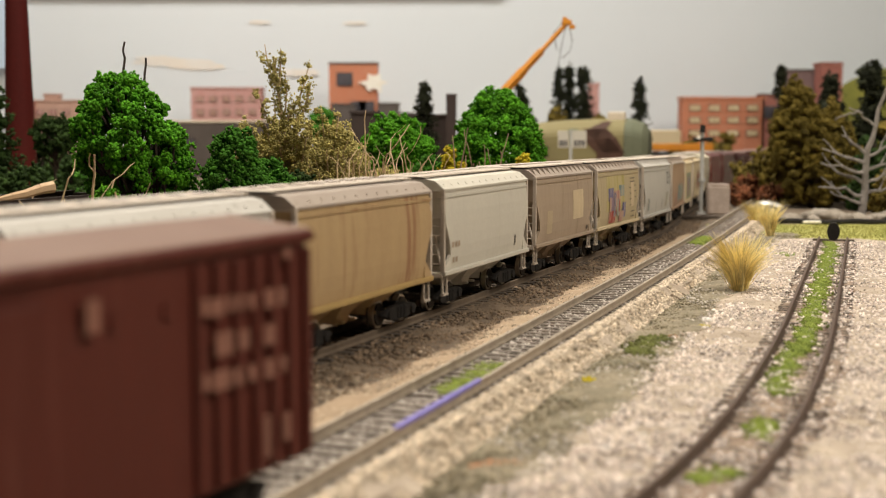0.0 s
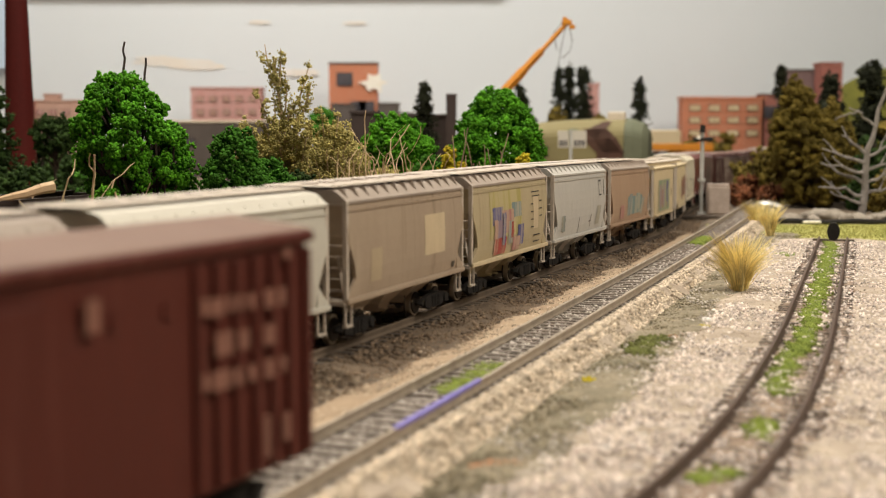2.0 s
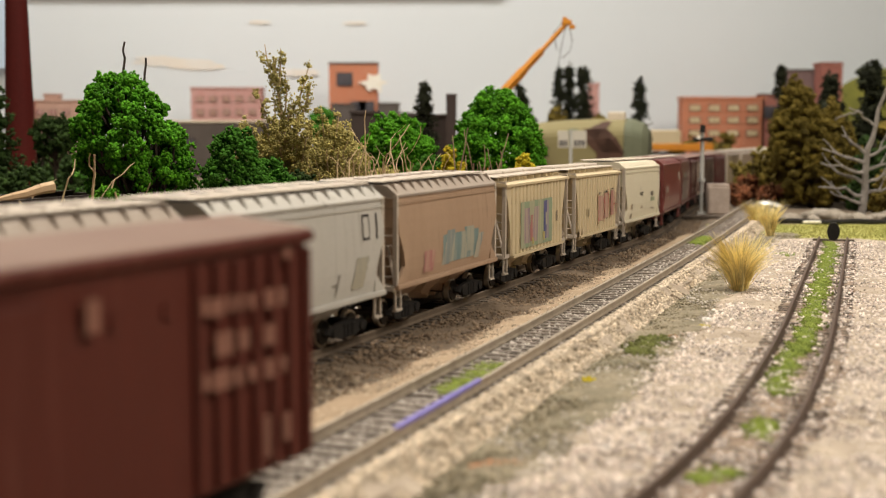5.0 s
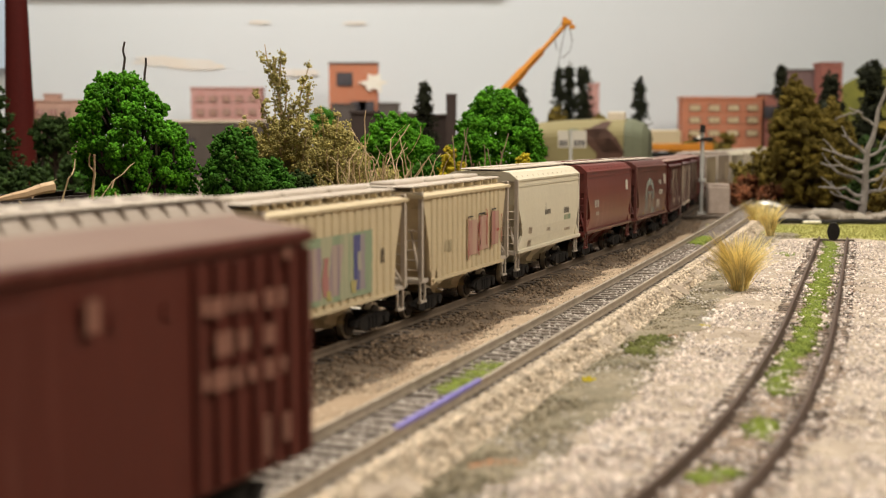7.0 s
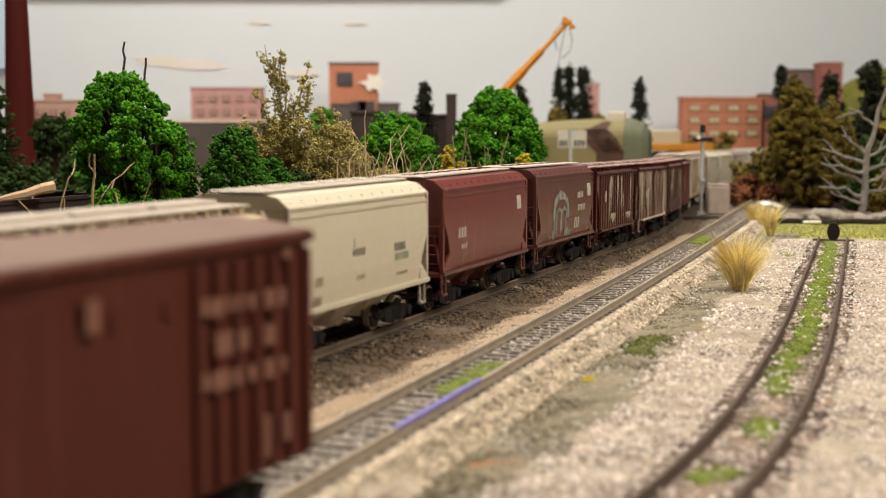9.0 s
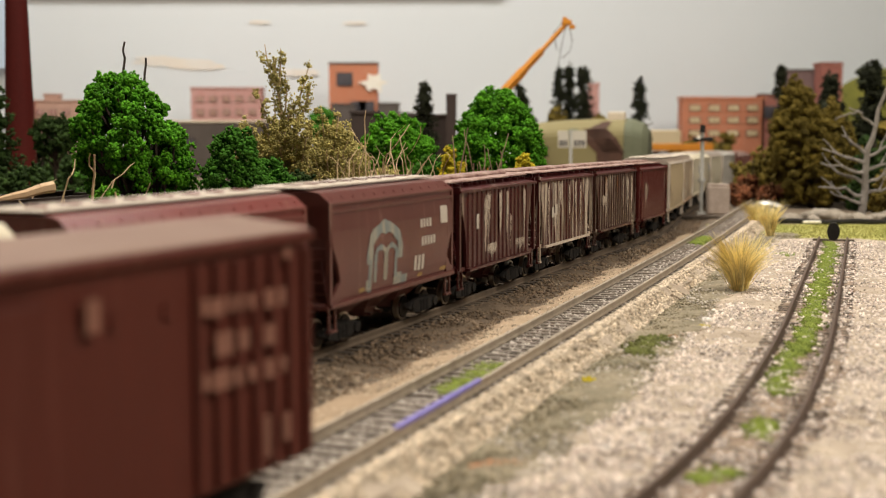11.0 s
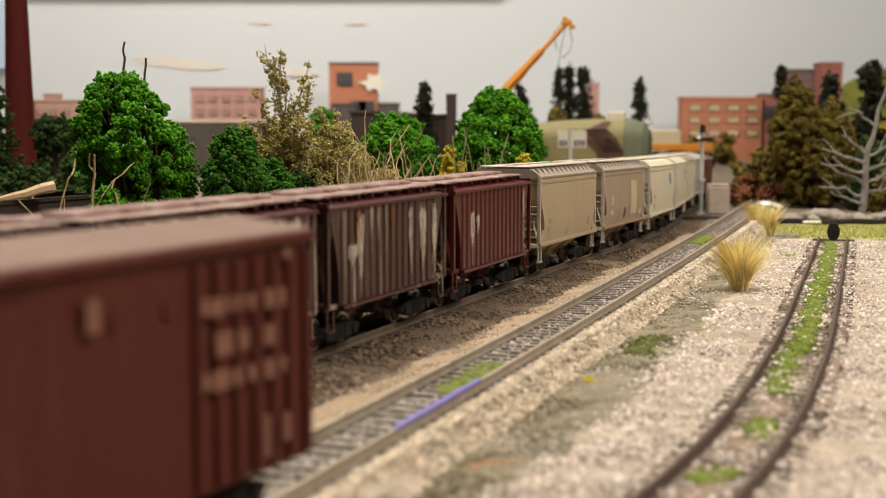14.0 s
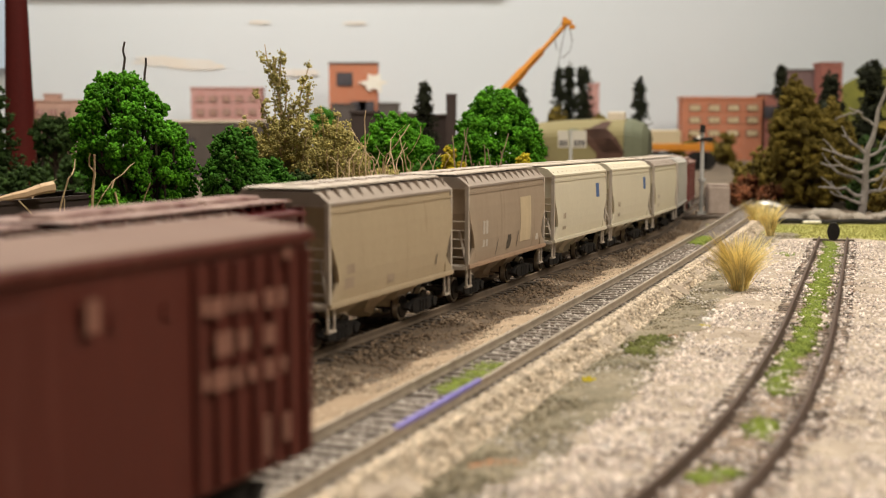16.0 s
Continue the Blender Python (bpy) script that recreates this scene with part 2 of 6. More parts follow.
def track(name, line, s0, s1, pitch, near0, near1, label, tops=("rail", "rail"), wood="tie"):
    t = thing(name, pose(0, 0, 0), label, "railway track", kind="structure")
    for off, mat in zip((-.00870, .00870), tops):
        ob = mesh_part("rail", rail_mesh(line, s0, s1, off), mat, t, "rusty brown metal rail")
    rng = random.Random(5)
    rest_v, rest_f = [], []
    base = [v.co.copy() for v in TIE.vertices]
    polys = [tuple(p.vertices) for p in TIE.polygons]
    s = s0
    while s < s1:
        m = line.place(s, rng.uniform(-.0004, .0004), rng.uniform(-.0002, .0001)) @ pose(0, 0, 0, 0, 0, rng.uniform(-1.5, 1.5))
        if near0 < s < near1:
            mesh_part("tie", TIES[wood], wood, t, at=m)
        else:
            n = len(rest_v)
            rest_v += [m @ c for c in base]
            rest_f += [tuple(i + n for i in p) for p in polys]
        s += pitch
    tagged(mesh_part("far_ties", mesh_of("far_ties", rest_v, rest_f), wood, t), kind="stuff")
    return t


track("main_track", MAIN, -1.57, 3.6, 0.0068, 0.30, 1.3, "dark weathered main track under the train", tops=("rail_mid", "rail_mid"))
track("siding_track", SIDING, -0.45, 1.75, 0.0068, 0.15, 1.3, "weathered siding track with rusty rails", wood="tie_grey")
track("stub_track", STUB, -0.45, 0.63, 0.0068, -0.1, 0.63, "rusty overgrown stub track with green moss", tops=("rail_dark", "rail_dark"))


# ---- railway cars ----
CACHE = {}
AXLES = []


def cached(key, build):
    """A mesh made once for each key."""
    if key not in CACHE:
        bm = fresh()
        build(bm)
        me = bpy.data.meshes.new(key.split("|")[0])
        bm.to_mesh(me)
        bm.free()
        CACHE[key] = me
    return CACHE[key]


def put(name, mat, parent, build, key="", label="", at=None, smooth=False):
    key = (key or name) + "|" + mat
    return mesh_part(name, cached(key, build), mat, parent, label, smooth, at)


def loft(bm, sections, cap=True):
    rows = [[bm.verts.new(p) for p in sec] for sec in sections]
    k = len(rows[0])
    for a, b in zip(rows, rows[1:]):
        for j in range(k):
            bm.faces.new((a[j], a[(j + 1) % k], b[(j + 1) % k], b[j]))
    if cap:
        bm.faces.new(tuple(reversed(rows[0])))
        bm.faces.new(tuple(rows[-1]))
    bmesh.ops.recalc_face_normals(bm, faces=bm.faces)


def bulge(z):
    """Half width of the smooth hopper's side at a height."""
    return float(np.interp(z, [.0150, .019, .025, .032, .039, .0440, .0475], [.0168, .0176, .0181, .0182, .0179, .0174, .0170]))


def hull(bm, h, deep, top, outer, n=8):
    """A hopper's inner body with deep slope sheets at its ends."""
    secs = []
    for y, zb in [(-h + a, z) for a, z in deep] + [(h - a, z) for a, z in reversed(deep)]:
        zs = [zb + (top - .0004 - zb) * i / (n - 1) for i in range(n)]
        right = [(outer(z) - .0009, y, z) for z in zs]
        secs.append(right + [(-x, yy, z) for x, yy, z in reversed(right)])
    loft(bm, secs)


def side_sheet(bm, h, cut, top, outer, sx, n=8):
    """A thin side with cut lower corners."""
    secs = []
    for y, zb in [(-h + a, z) for a, z in cut] + [(h - a, z) for a, z in reversed(cut)]:
        zs = [zb + (top - zb) * i / (n - 1) for i in range(n)]
        secs.append([(sx * outer(z), y, z) for z in zs] + [(sx * (outer(z) - .0011), y, z) for z in reversed(zs)])
    loft(bm, secs)


def straight(z):
    return .0172


DEEP_A, DEEP_B = ((.0012, .0365), (.007, .0300), (.013, .0215), (.0175, .0155)), ((.0050, .0410), (.0095, .0310), (.0135, .0205), (.0170, .0135))
CUT_A = ((.0012, .0345), (.0026, .0320), (.0050, .0280), (.0066, .0240), (.0073, .0205), (.0076, .0160))
CUT_B = ((.0035, .0425), (.0058, .0360), (.0080, .0290), (.0090, .0230), (.0095, .0135))


def smooth_roof(bm, length=.107, ribs=13, tall=True):
    h = length / 2
    prof = [(.0177, .0469), (.0177, .0477), (.0171, .0481), (.0138, .0508), (.0105, .0514)]
    for a, b in ((-h + .0005, h - .0005),):
        full = prof + [(-x, z) for x, z in reversed(prof)]
        loft(bm, [[(x, a, z) for x, z in full], [(x, b, z) for x, z in full]])
    for i in range(ribs):
        y = -h + .004 + (length - .008) * i / (ribs - 1)
        for sx in (1, -1):
            vs = [bm.verts.new((sx * x, y + d, z)) for d in (-.0004, .0004) for x, z in (((.0168, .0482), (.0148, .0518), (.0128, .0514)) if tall else ((.0169, .0482), (.0160, .0494), (.0153, .0490)))]
            bm.faces.new(vs[:3]), bm.faces.new(vs[3:][::-1])
            for j in range(3):
                bm.faces.new((vs[j], vs[(j + 1) % 3], vs[3 + (j + 1) % 3], vs[3 + j]))


def ribbed_roof(bm, length=.101):
    h = length / 2
    full = [(.0185, .0452), (.0185, .0462), (.0165, .0467), (.006, .0478), (-.006, .0478), (-.0165, .0467), (-.0185, .0462), (-.0185, .0452)]
    loft(bm, [[(x, y, z) for x, z in full] for y in (-h, h)])
    for i in range(9):
        box(bm, 0, -h + .008 + (length - .016) * i / 8, .0480, .03, .0009, .0012)
    for i in range(17):
        for sx in (-1, 1):
            box(bm, sx * .0125, -h + .004 + (length - .008) * i / 16, .0478, .0012, .0008, .0026)


def chute(bm):
    """A tapering discharge hopper."""
    loft(bm, [[(.0150, -.0125, .0162), (.0150, .0125, .0162), (-.0150, .0125, .0162), (-.0150, -.0125, .0162)],
              [(.0070, -.0050, .0080), (.0070, .0050, .0080), (-.0070, .0050, .0080), (-.0070, -.0050, .0080)],
              [(.0066, -.0046, .0052), (.0066, .0046, .0052), (-.0066, .0046, .0052), (-.0066, -.0046, .0052)]])
    for y in (-.0042, .0042):
        box(bm, 0, y, .0062, .0185, .0008, .0010)


def ladder(bm):
    """Two stiles and six rungs on a car's end corner."""
    for x in (-.0034, .0034):
        box(bm, x, 0, .0245, .0006, .0006, .0215)
    for i in range(6):
        rod(bm, (-.0036, 0, .0155 + i * .0036), (.0036, 0, .0155 + i * .0036), .00025, n=6)


def steps(bm):
    for y in (-.0022, .0022):
        box(bm, 0, y, .0105, .0007, .0009, .0075)
    box(bm, 0, 0, .0072, .0016, .0052, .0007)


def wheel(bm):
    """A wheelset: bright treads, dark faces, flanges and axle."""
    for s in (1, -1):
        rod(bm, (s * .0066, 0, 0), (s * .0086, 0, 0), .0050, n=24)
    for f in bm.faces:
        f.material_index = 1
    for s in (1, -1):
        rod(bm, (s * .0087, 0, 0), (s * .0092, 0, 0), .0042, .0040, n=20)
        rod(bm, (s * .0062, 0, 0), (s * .0067, 0, 0), .0055, n=24)
        rod(bm, (s * .0092, 0, 0), (s * .0104, 0, 0), .0014, .0012, n=10)
    rod(bm, (-.0062, 0, 0), (.0062, 0, 0), .0012, n=8)


def sideframe(bm):
    loft(bm, [[(x, -.0145, .0052), (x, -.0125, .0066), (x, -.006, .0078), (x, .006, .0078), (x, .0125, .0066), (x, .0145, .0052), (x, .0115, .0040), (x, .0050, .0024), (x, -.0050, .0024), (x, -.0115, .0040)] for x in (-.0009, .0009)])
    for y in (-.0028, 0, .0028):
        rod(bm, (0.0006, y, .0028), (.0006, y, .0070), .0011, n=8)
    for y in (-.0100, .0100):
        rod(bm, (-.0002, y, .0050), (.0016, y, .0050), .0019, n=10)


def bolster(bm):
    box(bm, 0, 0, .0072, .024, .0045, .0028, bevel=.0004)
    rod(bm, (0, 0, .0085), (0, 0, .0120), .0040, n=12)


def coupler(bm):
    box(bm, 0, 0, .0095, .0028, .0080, .0026, bevel=.0004)
    box(bm, 0, .0040, .0095, .0044, .0034, .0036, bevel=.0008)


def running_board(bm, length, z, wide=.0088):
    """One slatted walkway plate."""
    n = 54
    secs = []
    for k in range(n + 1):
        y, up = -length / 2 + length * k / n, .0004 if k % 2 else 0
        secs.append([(wide, y, z - .0003), (wide, y, z + up), (-wide, y, z + up), (-wide, y, z - .0003)])
    loft(bm, secs)


def patch(bm, y0, y1, z0, z1, proud, surface):
    """A painted area that follows the near side."""
    n = 7
    rows = []
    for i in range(n + 1):
        z = z0 + (z1 - z0) * i / n
        x = surface(z) + proud
        rows.append((bm.verts.new((x, y0, z)), bm.verts.new((x, y1, z))))
    for a, b in zip(rows, rows[1:]):
        bm.faces.new((a[0], a[1], b[1], b[0]))


def trucks(car, half, inset=.0185):
    for sy in (-1, 1):
        t = new("truck")
        t.parent, t.location = car, (0, sy * (half - inset), 0)
        put("bolster", "black_metal", t, bolster)
        for sx in (-1, 1):
            put("sideframe", "black_metal", t, sideframe, at=pose(sx * .0122, 0, 0, 0, 0, 0 if sx > 0 else 180))
        for wy in (-.0100, .0100):
            w = put("wheel", "wheel", t, wheel, at=pose(0, wy, .0050))
            if len(w.data.materials) == 1:
                w.data.materials.append(M["tread"])
            AXLES.append((car, w, wy))


def underframe(car, half, mat, chutes):
    for i in range(chutes):
        y = (i - (chutes - 1) / 2) * .0255
        put("chute", mat, car, chute, at=pose(0, y, 0))
    for sy in (-1, 1):
        put("coupler", "black_metal", car, coupler, at=pose(0, sy * (half + .001), 0, 0, 0, 0 if sy > 0 else 180))
    put("centre_sill", mat, car, lambda bm: box(bm, 0, 0, .0125, .0075, half * 2 - .002, .0035), key="centre_sill%d" % round(half * 1e4))


def ends(car, half, mat, steel):
    def platform(bm):
        box(bm, 0, 0, .0148, .034, .0085, .0014)
        for x in (-.0165, .0165):
            box(bm, x * 1.03, .0030, .0312, .0015, .0016, .0330)
        box(bm, 0, .0028, .0470, .034, .0012, .0012)
        for sx in (-1, 1):
            rod(bm, (sx * .0165, .0028, .0165), (sx * .009, -.006, .034), .0005, n=6)
    for sy in (-1, 1):
        put("end_platform", steel, car, platform, at=pose(0, sy * (half - .004), 0, 0, 0, 0 if sy > 0 else 180))
        for sx in (-1, 1):
            put("ladder", steel, car, ladder, at=pose(sx * .0130, sy * (half - .0005), 0))
            put("step", steel, car, steps, at=pose(sx * .0165, sy * (half - .0035), 0))


def hopper(kind, mat, roof, sill, label, steel=None, board="board", tall=True):
    car = thing("hopper_car", pose(0, 0, 0), label, "railway car", "cars of the moving train")
    steel = steel or mat
    if kind == "smooth":
        half = .0535
        put("body", mat, car, lambda bm: hull(bm, half, DEEP_A, .0475, bulge), key="smooth_body")
        for sx in (-1, 1):
            put("side_sheet", mat, car, lambda bm: side_sheet(bm, half, CUT_A, .0475, bulge, sx), key="side_sheet_a%d" % sx)
        put("roof", roof, car, lambda bm: smooth_roof(bm, tall=tall), key="smooth_roof%d" % tall)
        for i in range(8):
            put("hatch", roof, car, lambda bm: rod(bm, (0, 0, .0505), (0, 0, .0530), .0032, .0029, n=12), key="hatch_a", at=pose(0, -.044 + .0126 * i, 0))
        put("running_board", board, car, lambda bm: running_board(bm, .106, .0523, .0122 if tall else .0095), key="running_board_a%d" % tall)
        chutes = 3
        for sx in (-1, 1):
            put("seam", mat, car, lambda bm: box(bm, 0, 0, .0447, .0010, .104, .0008), at=pose(sx * .0173, 0, 0))
            for sy in (-1, 1):
                put("corner_plate", mat, car, lambda bm: loft(bm, [[(x, sy * (half - u), z) for u, z in ((.0076, .0162), (.0010, .0162), (.0014, .0176), (.0040, .0196), (.0066, .0222), (.0074, .0222))] for x in (-.0005, .0005)]), key="corner_plate%d" % sy, at=pose(sx * .01725, 0, 0))
            put("side_sill", sill, car, lambda bm: box(bm, 0, 0, .0154, .0024, .1066, .0018, bevel=.0003), at=pose(sx * .0173, 0, 0))
    else:
        half = .0505
        put("body", mat, car, lambda bm: hull(bm, half, DEEP_B, .0455, straight, 3), key="ribbed_body")
        for sx in (-1, 1):
            put("side_sheet", mat, car, lambda bm: side_sheet(bm, half, CUT_B, .0455, straight, sx, 3), key="side_sheet_b%d" % sx)
        put("roof", roof, car, ribbed_roof, key="ribbed_roof")
        for y in (-.0315, 0, .0315):
            put("hatch", board, car, lambda bm: box(bm, 0, 0, .0500, .0105, .029, .0020, bevel=.0006), key="hatch_b", at=pose(0, y, 0))
        put("running_board", board, car, lambda bm: running_board(bm, .1, .0494, .0136), key="running_board_b")
        chutes = 2
        for sx in (-1, 1):
            for i in range(15):
                put("rib", mat, car, lambda bm: box(bm, 0, 0, .0297, .0012, .0034, .0312, bevel=.0005), at=pose(sx * .01725, -.0385 + .0055 * i, 0))
            put("side_sill", sill, car, lambda bm: box(bm, 0, 0, .0142, .0018, .082, .0011), key="side_sill_b", at=pose(sx * .0178, 0, 0))
    ends(car, half, mat, steel)
    underframe(car, half, mat if kind == "smooth" else mat, chutes)
    trucks(car, half)
    return car


def paint(name, colour, dirt, scale=55, spread=0.75, streak=(1, 1, 0.25)):
    M[name] = material(name, colour, dirt, scale, 0.62, bump=0.04, bump_scale=700, spread=spread, streak=streak, gloss=0.25, grain=0.07)


paint("tan_rust", (0.44, 0.31, 0.16), (0.30, 0.19, 0.10))
paint("white_clean", (0.62, 0.57, 0.47), (0.54, 0.49, 0.40))
paint("taupe", (0.36, 0.28, 0.21), (0.27, 0.205, 0.15))
paint("tan_green", (0.46, 0.38, 0.24), (0.36, 0.29, 0.18))
paint("grey_light", (0.50, 0.48, 0.44), (0.40, 0.375, 0.34))
paint("brown_tan", (0.42, 0.29, 0.20), (0.32, 0.21, 0.14))
paint("cream", (0.60, 0.50, 0.33), (0.50, 0.40, 0.25))
paint("cream_white", (0.64, 0.57, 0.43), (0.56, 0.49, 0.36))
paint("oxide", (0.22, 0.055, 0.045), (0.15, 0.04, 0.033))
paint("oxide_faded", (0.22, 0.105, 0.085), (0.15, 0.065, 0.052))
paint("brown_dark", (0.11, 0.035, 0.03), (0.06, 0.022, 0.02))
paint("olive_dark", (0.12, 0.085, 0.06), (0.06, 0.042, 0.032))
paint("oxide_plain", (0.16, 0.045, 0.036), (0.11, 0.032, 0.027))
paint("tan_smooth", (0.45, 0.36, 0.24), (0.37, 0.285, 0.185))
paint("board", (0.54, 0.475, 0.40), (0.44, 0.375, 0.31))
paint("board_red", (0.44, 0.32, 0.275), (0.13, 0.052, 0.047), 130, 0.45, (1, 1, 1))
paint("roof_grey", (0.37, 0.315, 0.265), (0.29, 0.235, 0.195))
paint("boxcar_red", (0.098, 0.018, 0.012), (0.068, 0.013, 0.009))
paint("boxcar_roof", (0.25, 0.165, 0.125), (0.185, 0.11, 0.082))
paint("streak_white", (0.74, 0.66, 0.55), (0.42, 0.32, 0.25), 160, 0.8)
paint("streak_rust", (0.34, 0.15, 0.045), (0.18, 0.07, 0.03), 160, 0.9)
paint("yellow_band", (0.42, 0.30, 0.11), (0.34, 0.22, 0.10))



def weathered(name, colour, dark, pale, level, rust=None, size=1.0):
    """Paint under ragged vertical runs of pale dirt."""
    paint(name, colour, dark)
    m = M[name]
    n, ln = m.node_tree.nodes, m.node_tree.links
    b = n["Principled BSDF"]
    src = b.inputs["Base Color"].links[0].from_socket
    tc, info = n.new("ShaderNodeTexCoord"), n.new("ShaderNodeObjectInfo")
    add = n.new("ShaderNodeVectorMath")
    add.operation = "MULTIPLY_ADD"
    add.inputs[1].default_value = (1, 1, 0.045)
    ln.new(tc.outputs["Object"], add.inputs[0])
    comb = n.new("ShaderNodeCombineXYZ")
    ln.new(info.outputs["Random"], comb.inputs[1])
    ln.new(comb.outputs[0], add.inputs[2])
    for scale, low, col in ((210, level, pale), (150, 0.66, rust or pale)):
        t = n.new("ShaderNodeTexNoise")
        t.inputs["Scale"].default_value, t.inputs["Detail"].default_value, t.inputs["Roughness"].default_value = scale * size, 7, 0.66
        ln.new(add.outputs[0], t.inputs["Vector"])
        r = n.new("ShaderNodeValToRGB")
        r.color_ramp.elements[0].position, r.color_ramp.elements[1].position = low, low + 0.09
        ln.new(t.outputs["Fac"], r.inputs[0])
        mx = n.new("ShaderNodeMix")
        mx.data_type = "RGBA"
        ln.new(r.outputs[0], mx.inputs["Factor"]), ln.new(src, mx.inputs[6])
        mx.inputs[7].default_value = (*col, 1)
        src = mx.outputs[2]
    ln.new(src, b.inputs["Base Color"])


weathered("brown_dark", (0.078, 0.0120, 0.0120), (0.038, 0.0070, 0.0070), (0.42, 0.33, 0.26), 0.61, (0.32, 0.13, 0.04))
weathered("brown_streaked", (0.078, 0.0120, 0.0120), (0.038, 0.0070, 0.0070), (0.58, 0.49, 0.39), 0.52, (0.32, 0.13, 0.04))
weathered("olive_dark", (0.072, 0.028, 0.021), (0.034, 0.014, 0.012), (0.56, 0.48, 0.38), 0.565, (0.20, 0.15, 0.075))
weathered("oxide_plain", (0.105, 0.0155, 0.014), (0.065, 0.0105, 0.010), (0.50, 0.38, 0.30), 0.68)
weathered("tan_rust", (0.46, 0.335, 0.175), (0.33, 0.215, 0.115), (0.27, 0.145, 0.075), 0.54, (0.56, 0.45, 0.26), size=0.42)
weathered("taupe", (0.40, 0.315, 0.23), (0.31, 0.235, 0.17), (0.27, 0.205, 0.145), 0.58)
weathered("tan_green", (0.46, 0.38, 0.24), (0.37, 0.30, 0.185), (0.30, 0.235, 0.14), 0.60)
weathered("grey_light", (0.50, 0.48, 0.44), (0.43, 0.405, 0.365), (0.31, 0.28, 0.245), 0.60)
weathered("brown_tan", (0.42, 0.29, 0.20), (0.33, 0.22, 0.145), (0.26, 0.17, 0.11), 0.60)
weathered("tan_smooth", (0.45, 0.36, 0.24), (0.39, 0.305, 0.20), (0.31, 0.23, 0.145), 0.61)
weathered("white_clean", (0.57, 0.54, 0.465), (0.50, 0.47, 0.40), (0.41, 0.365, 0.29), 0.65)
weathered("cream_white", (0.66, 0.605, 0.47), (0.60, 0.54, 0.41), (0.47, 0.40, 0.28), 0.65)
weathered("cream", (0.60, 0.50, 0.33), (0.52, 0.42, 0.265), (0.40, 0.30, 0.17), 0.63)
weathered("oxide", (0.205, 0.05, 0.042), (0.125, 0.034, 0.030), (0.28, 0.145, 0.115), 0.58)
weathered("oxide_faded", (0.145, 0.052, 0.044), (0.095, 0.034, 0.029), (0.25, 0.14, 0.115), 0.60)
weathered("boxcar_red", (0.099, 0.0205, 0.0125), (0.066, 0.0142, 0.009), (0.122, 0.038, 0.026), 0.58)
for nm in ("brown_dark", "brown_streaked", "olive_dark", "oxide_plain", "oxide", "oxide_faded"):
    shiny = M[nm].node_tree.nodes["Principled BSDF"]
    shiny.inputs["Roughness"].default_value, shiny.inputs["Specular IOR Level"].default_value = 0.32, 0.5
# the train from its front to its last car: kind, body, roof, sill, label, rear coupling point along the line at the start
GAPS = [.191, .309, .427, .5452, .665, .7824, .8976, 1.018, 1.1327, 1.250, 1.3629, 1.4825, 1.6067, 1.724, 1.829, 1.9388, 2.044, 2.157, 2.281, 2.4065, 2.5265, 2.645, 2.765, 2.885, 3.003]
CARS = [
    ("smooth", "cream_white", "roof_grey", "cream_white", "off-white smooth-sided covered hopper car on the main track"),
    ("smooth", "grey_light", "grey_light", "grey_light", "pale grey smooth-sided covered hopper car with white roof"),
    ("smooth", "tan_rust", "roof_grey", "yellow_band", "rust-stained tan covered hopper car with yellow sill marks"),
    ("smooth", "white_clean", "white_clean", "white_clean", "clean off-white smooth-sided covered hopper car"),
    ("smooth", "taupe", "roof_grey", "taupe", "weathered taupe covered hopper car with pale patch"),
    ("smooth", "tan_green", "roof_grey", "cream", "yellowish tan covered hopper car with colourful graffiti"),
    ("smooth", "grey_light", "grey_light", "grey_light", "light grey covered hopper car with black lettering marks"),
    ("smooth", "brown_tan", "roof_grey", "brown_tan", "brownish tan covered hopper car with blue-grey graffiti"),
    ("ribbed", "cream", "cream", "cream", "cream ribbed covered hopper car with green graffiti"),
    ("ribbed", "cream", "cream", "cream", "cream ribbed covered hopper car with red graffiti"),
    ("smooth", "cream_white", "cream_white", "cream_white", "clean cream-white covered hopper car with small lettering"),
    ("smooth", "oxide", "oxide", "oxide_faded", "oxide red smooth covered hopper car with faded lower side"),
    ("smooth", "oxide_faded", "oxide_faded", "oxide_faded", "faded brown covered hopper car with white graffiti arch"),
    ("ribbed", "brown_dark", "brown_dark", "brown_dark", "dark brown ribbed hopper car with white weather streaks"),
    ("ribbed", "brown_streaked", "brown_dark", "streak_white", "dark brown ribbed hopper car heavily streaked with white"),
    ("ribbed", "olive_dark", "brown_dark", "brown_dark", "dark maroon-brown ribbed hopper car with pale streaks"),
    ("ribbed", "oxide_plain", "oxide_plain", "oxide_plain", "plain oxide brown ribbed hopper car"),
    ("smooth", "tan_smooth", "roof_grey", "tan_smooth", "plain dusty tan smooth covered hopper car"),
    ("smooth", "taupe", "roof_grey", "brown_tan", "dusty brown covered hopper car with cream patch"),
    ("smooth", "cream_white", "cream_white", "cream_white", "cream-white covered hopper car with small blue emblem"),
    ("smooth", "cream_white", "cream_white", "cream_white", "cream-white covered hopper car with small blue emblem"),
    ("smooth", "cream_white", "roof_grey", "cream_white", "off-white smooth covered hopper car"),
    ("smooth", "grey_light", "grey_light", "grey_light", "pale grey smooth covered hopper car"),
    ("ribbed", "oxide", "board_red", "oxide", "oxide red ribbed hopper car at the end of the train"),
]
TRAIN = []
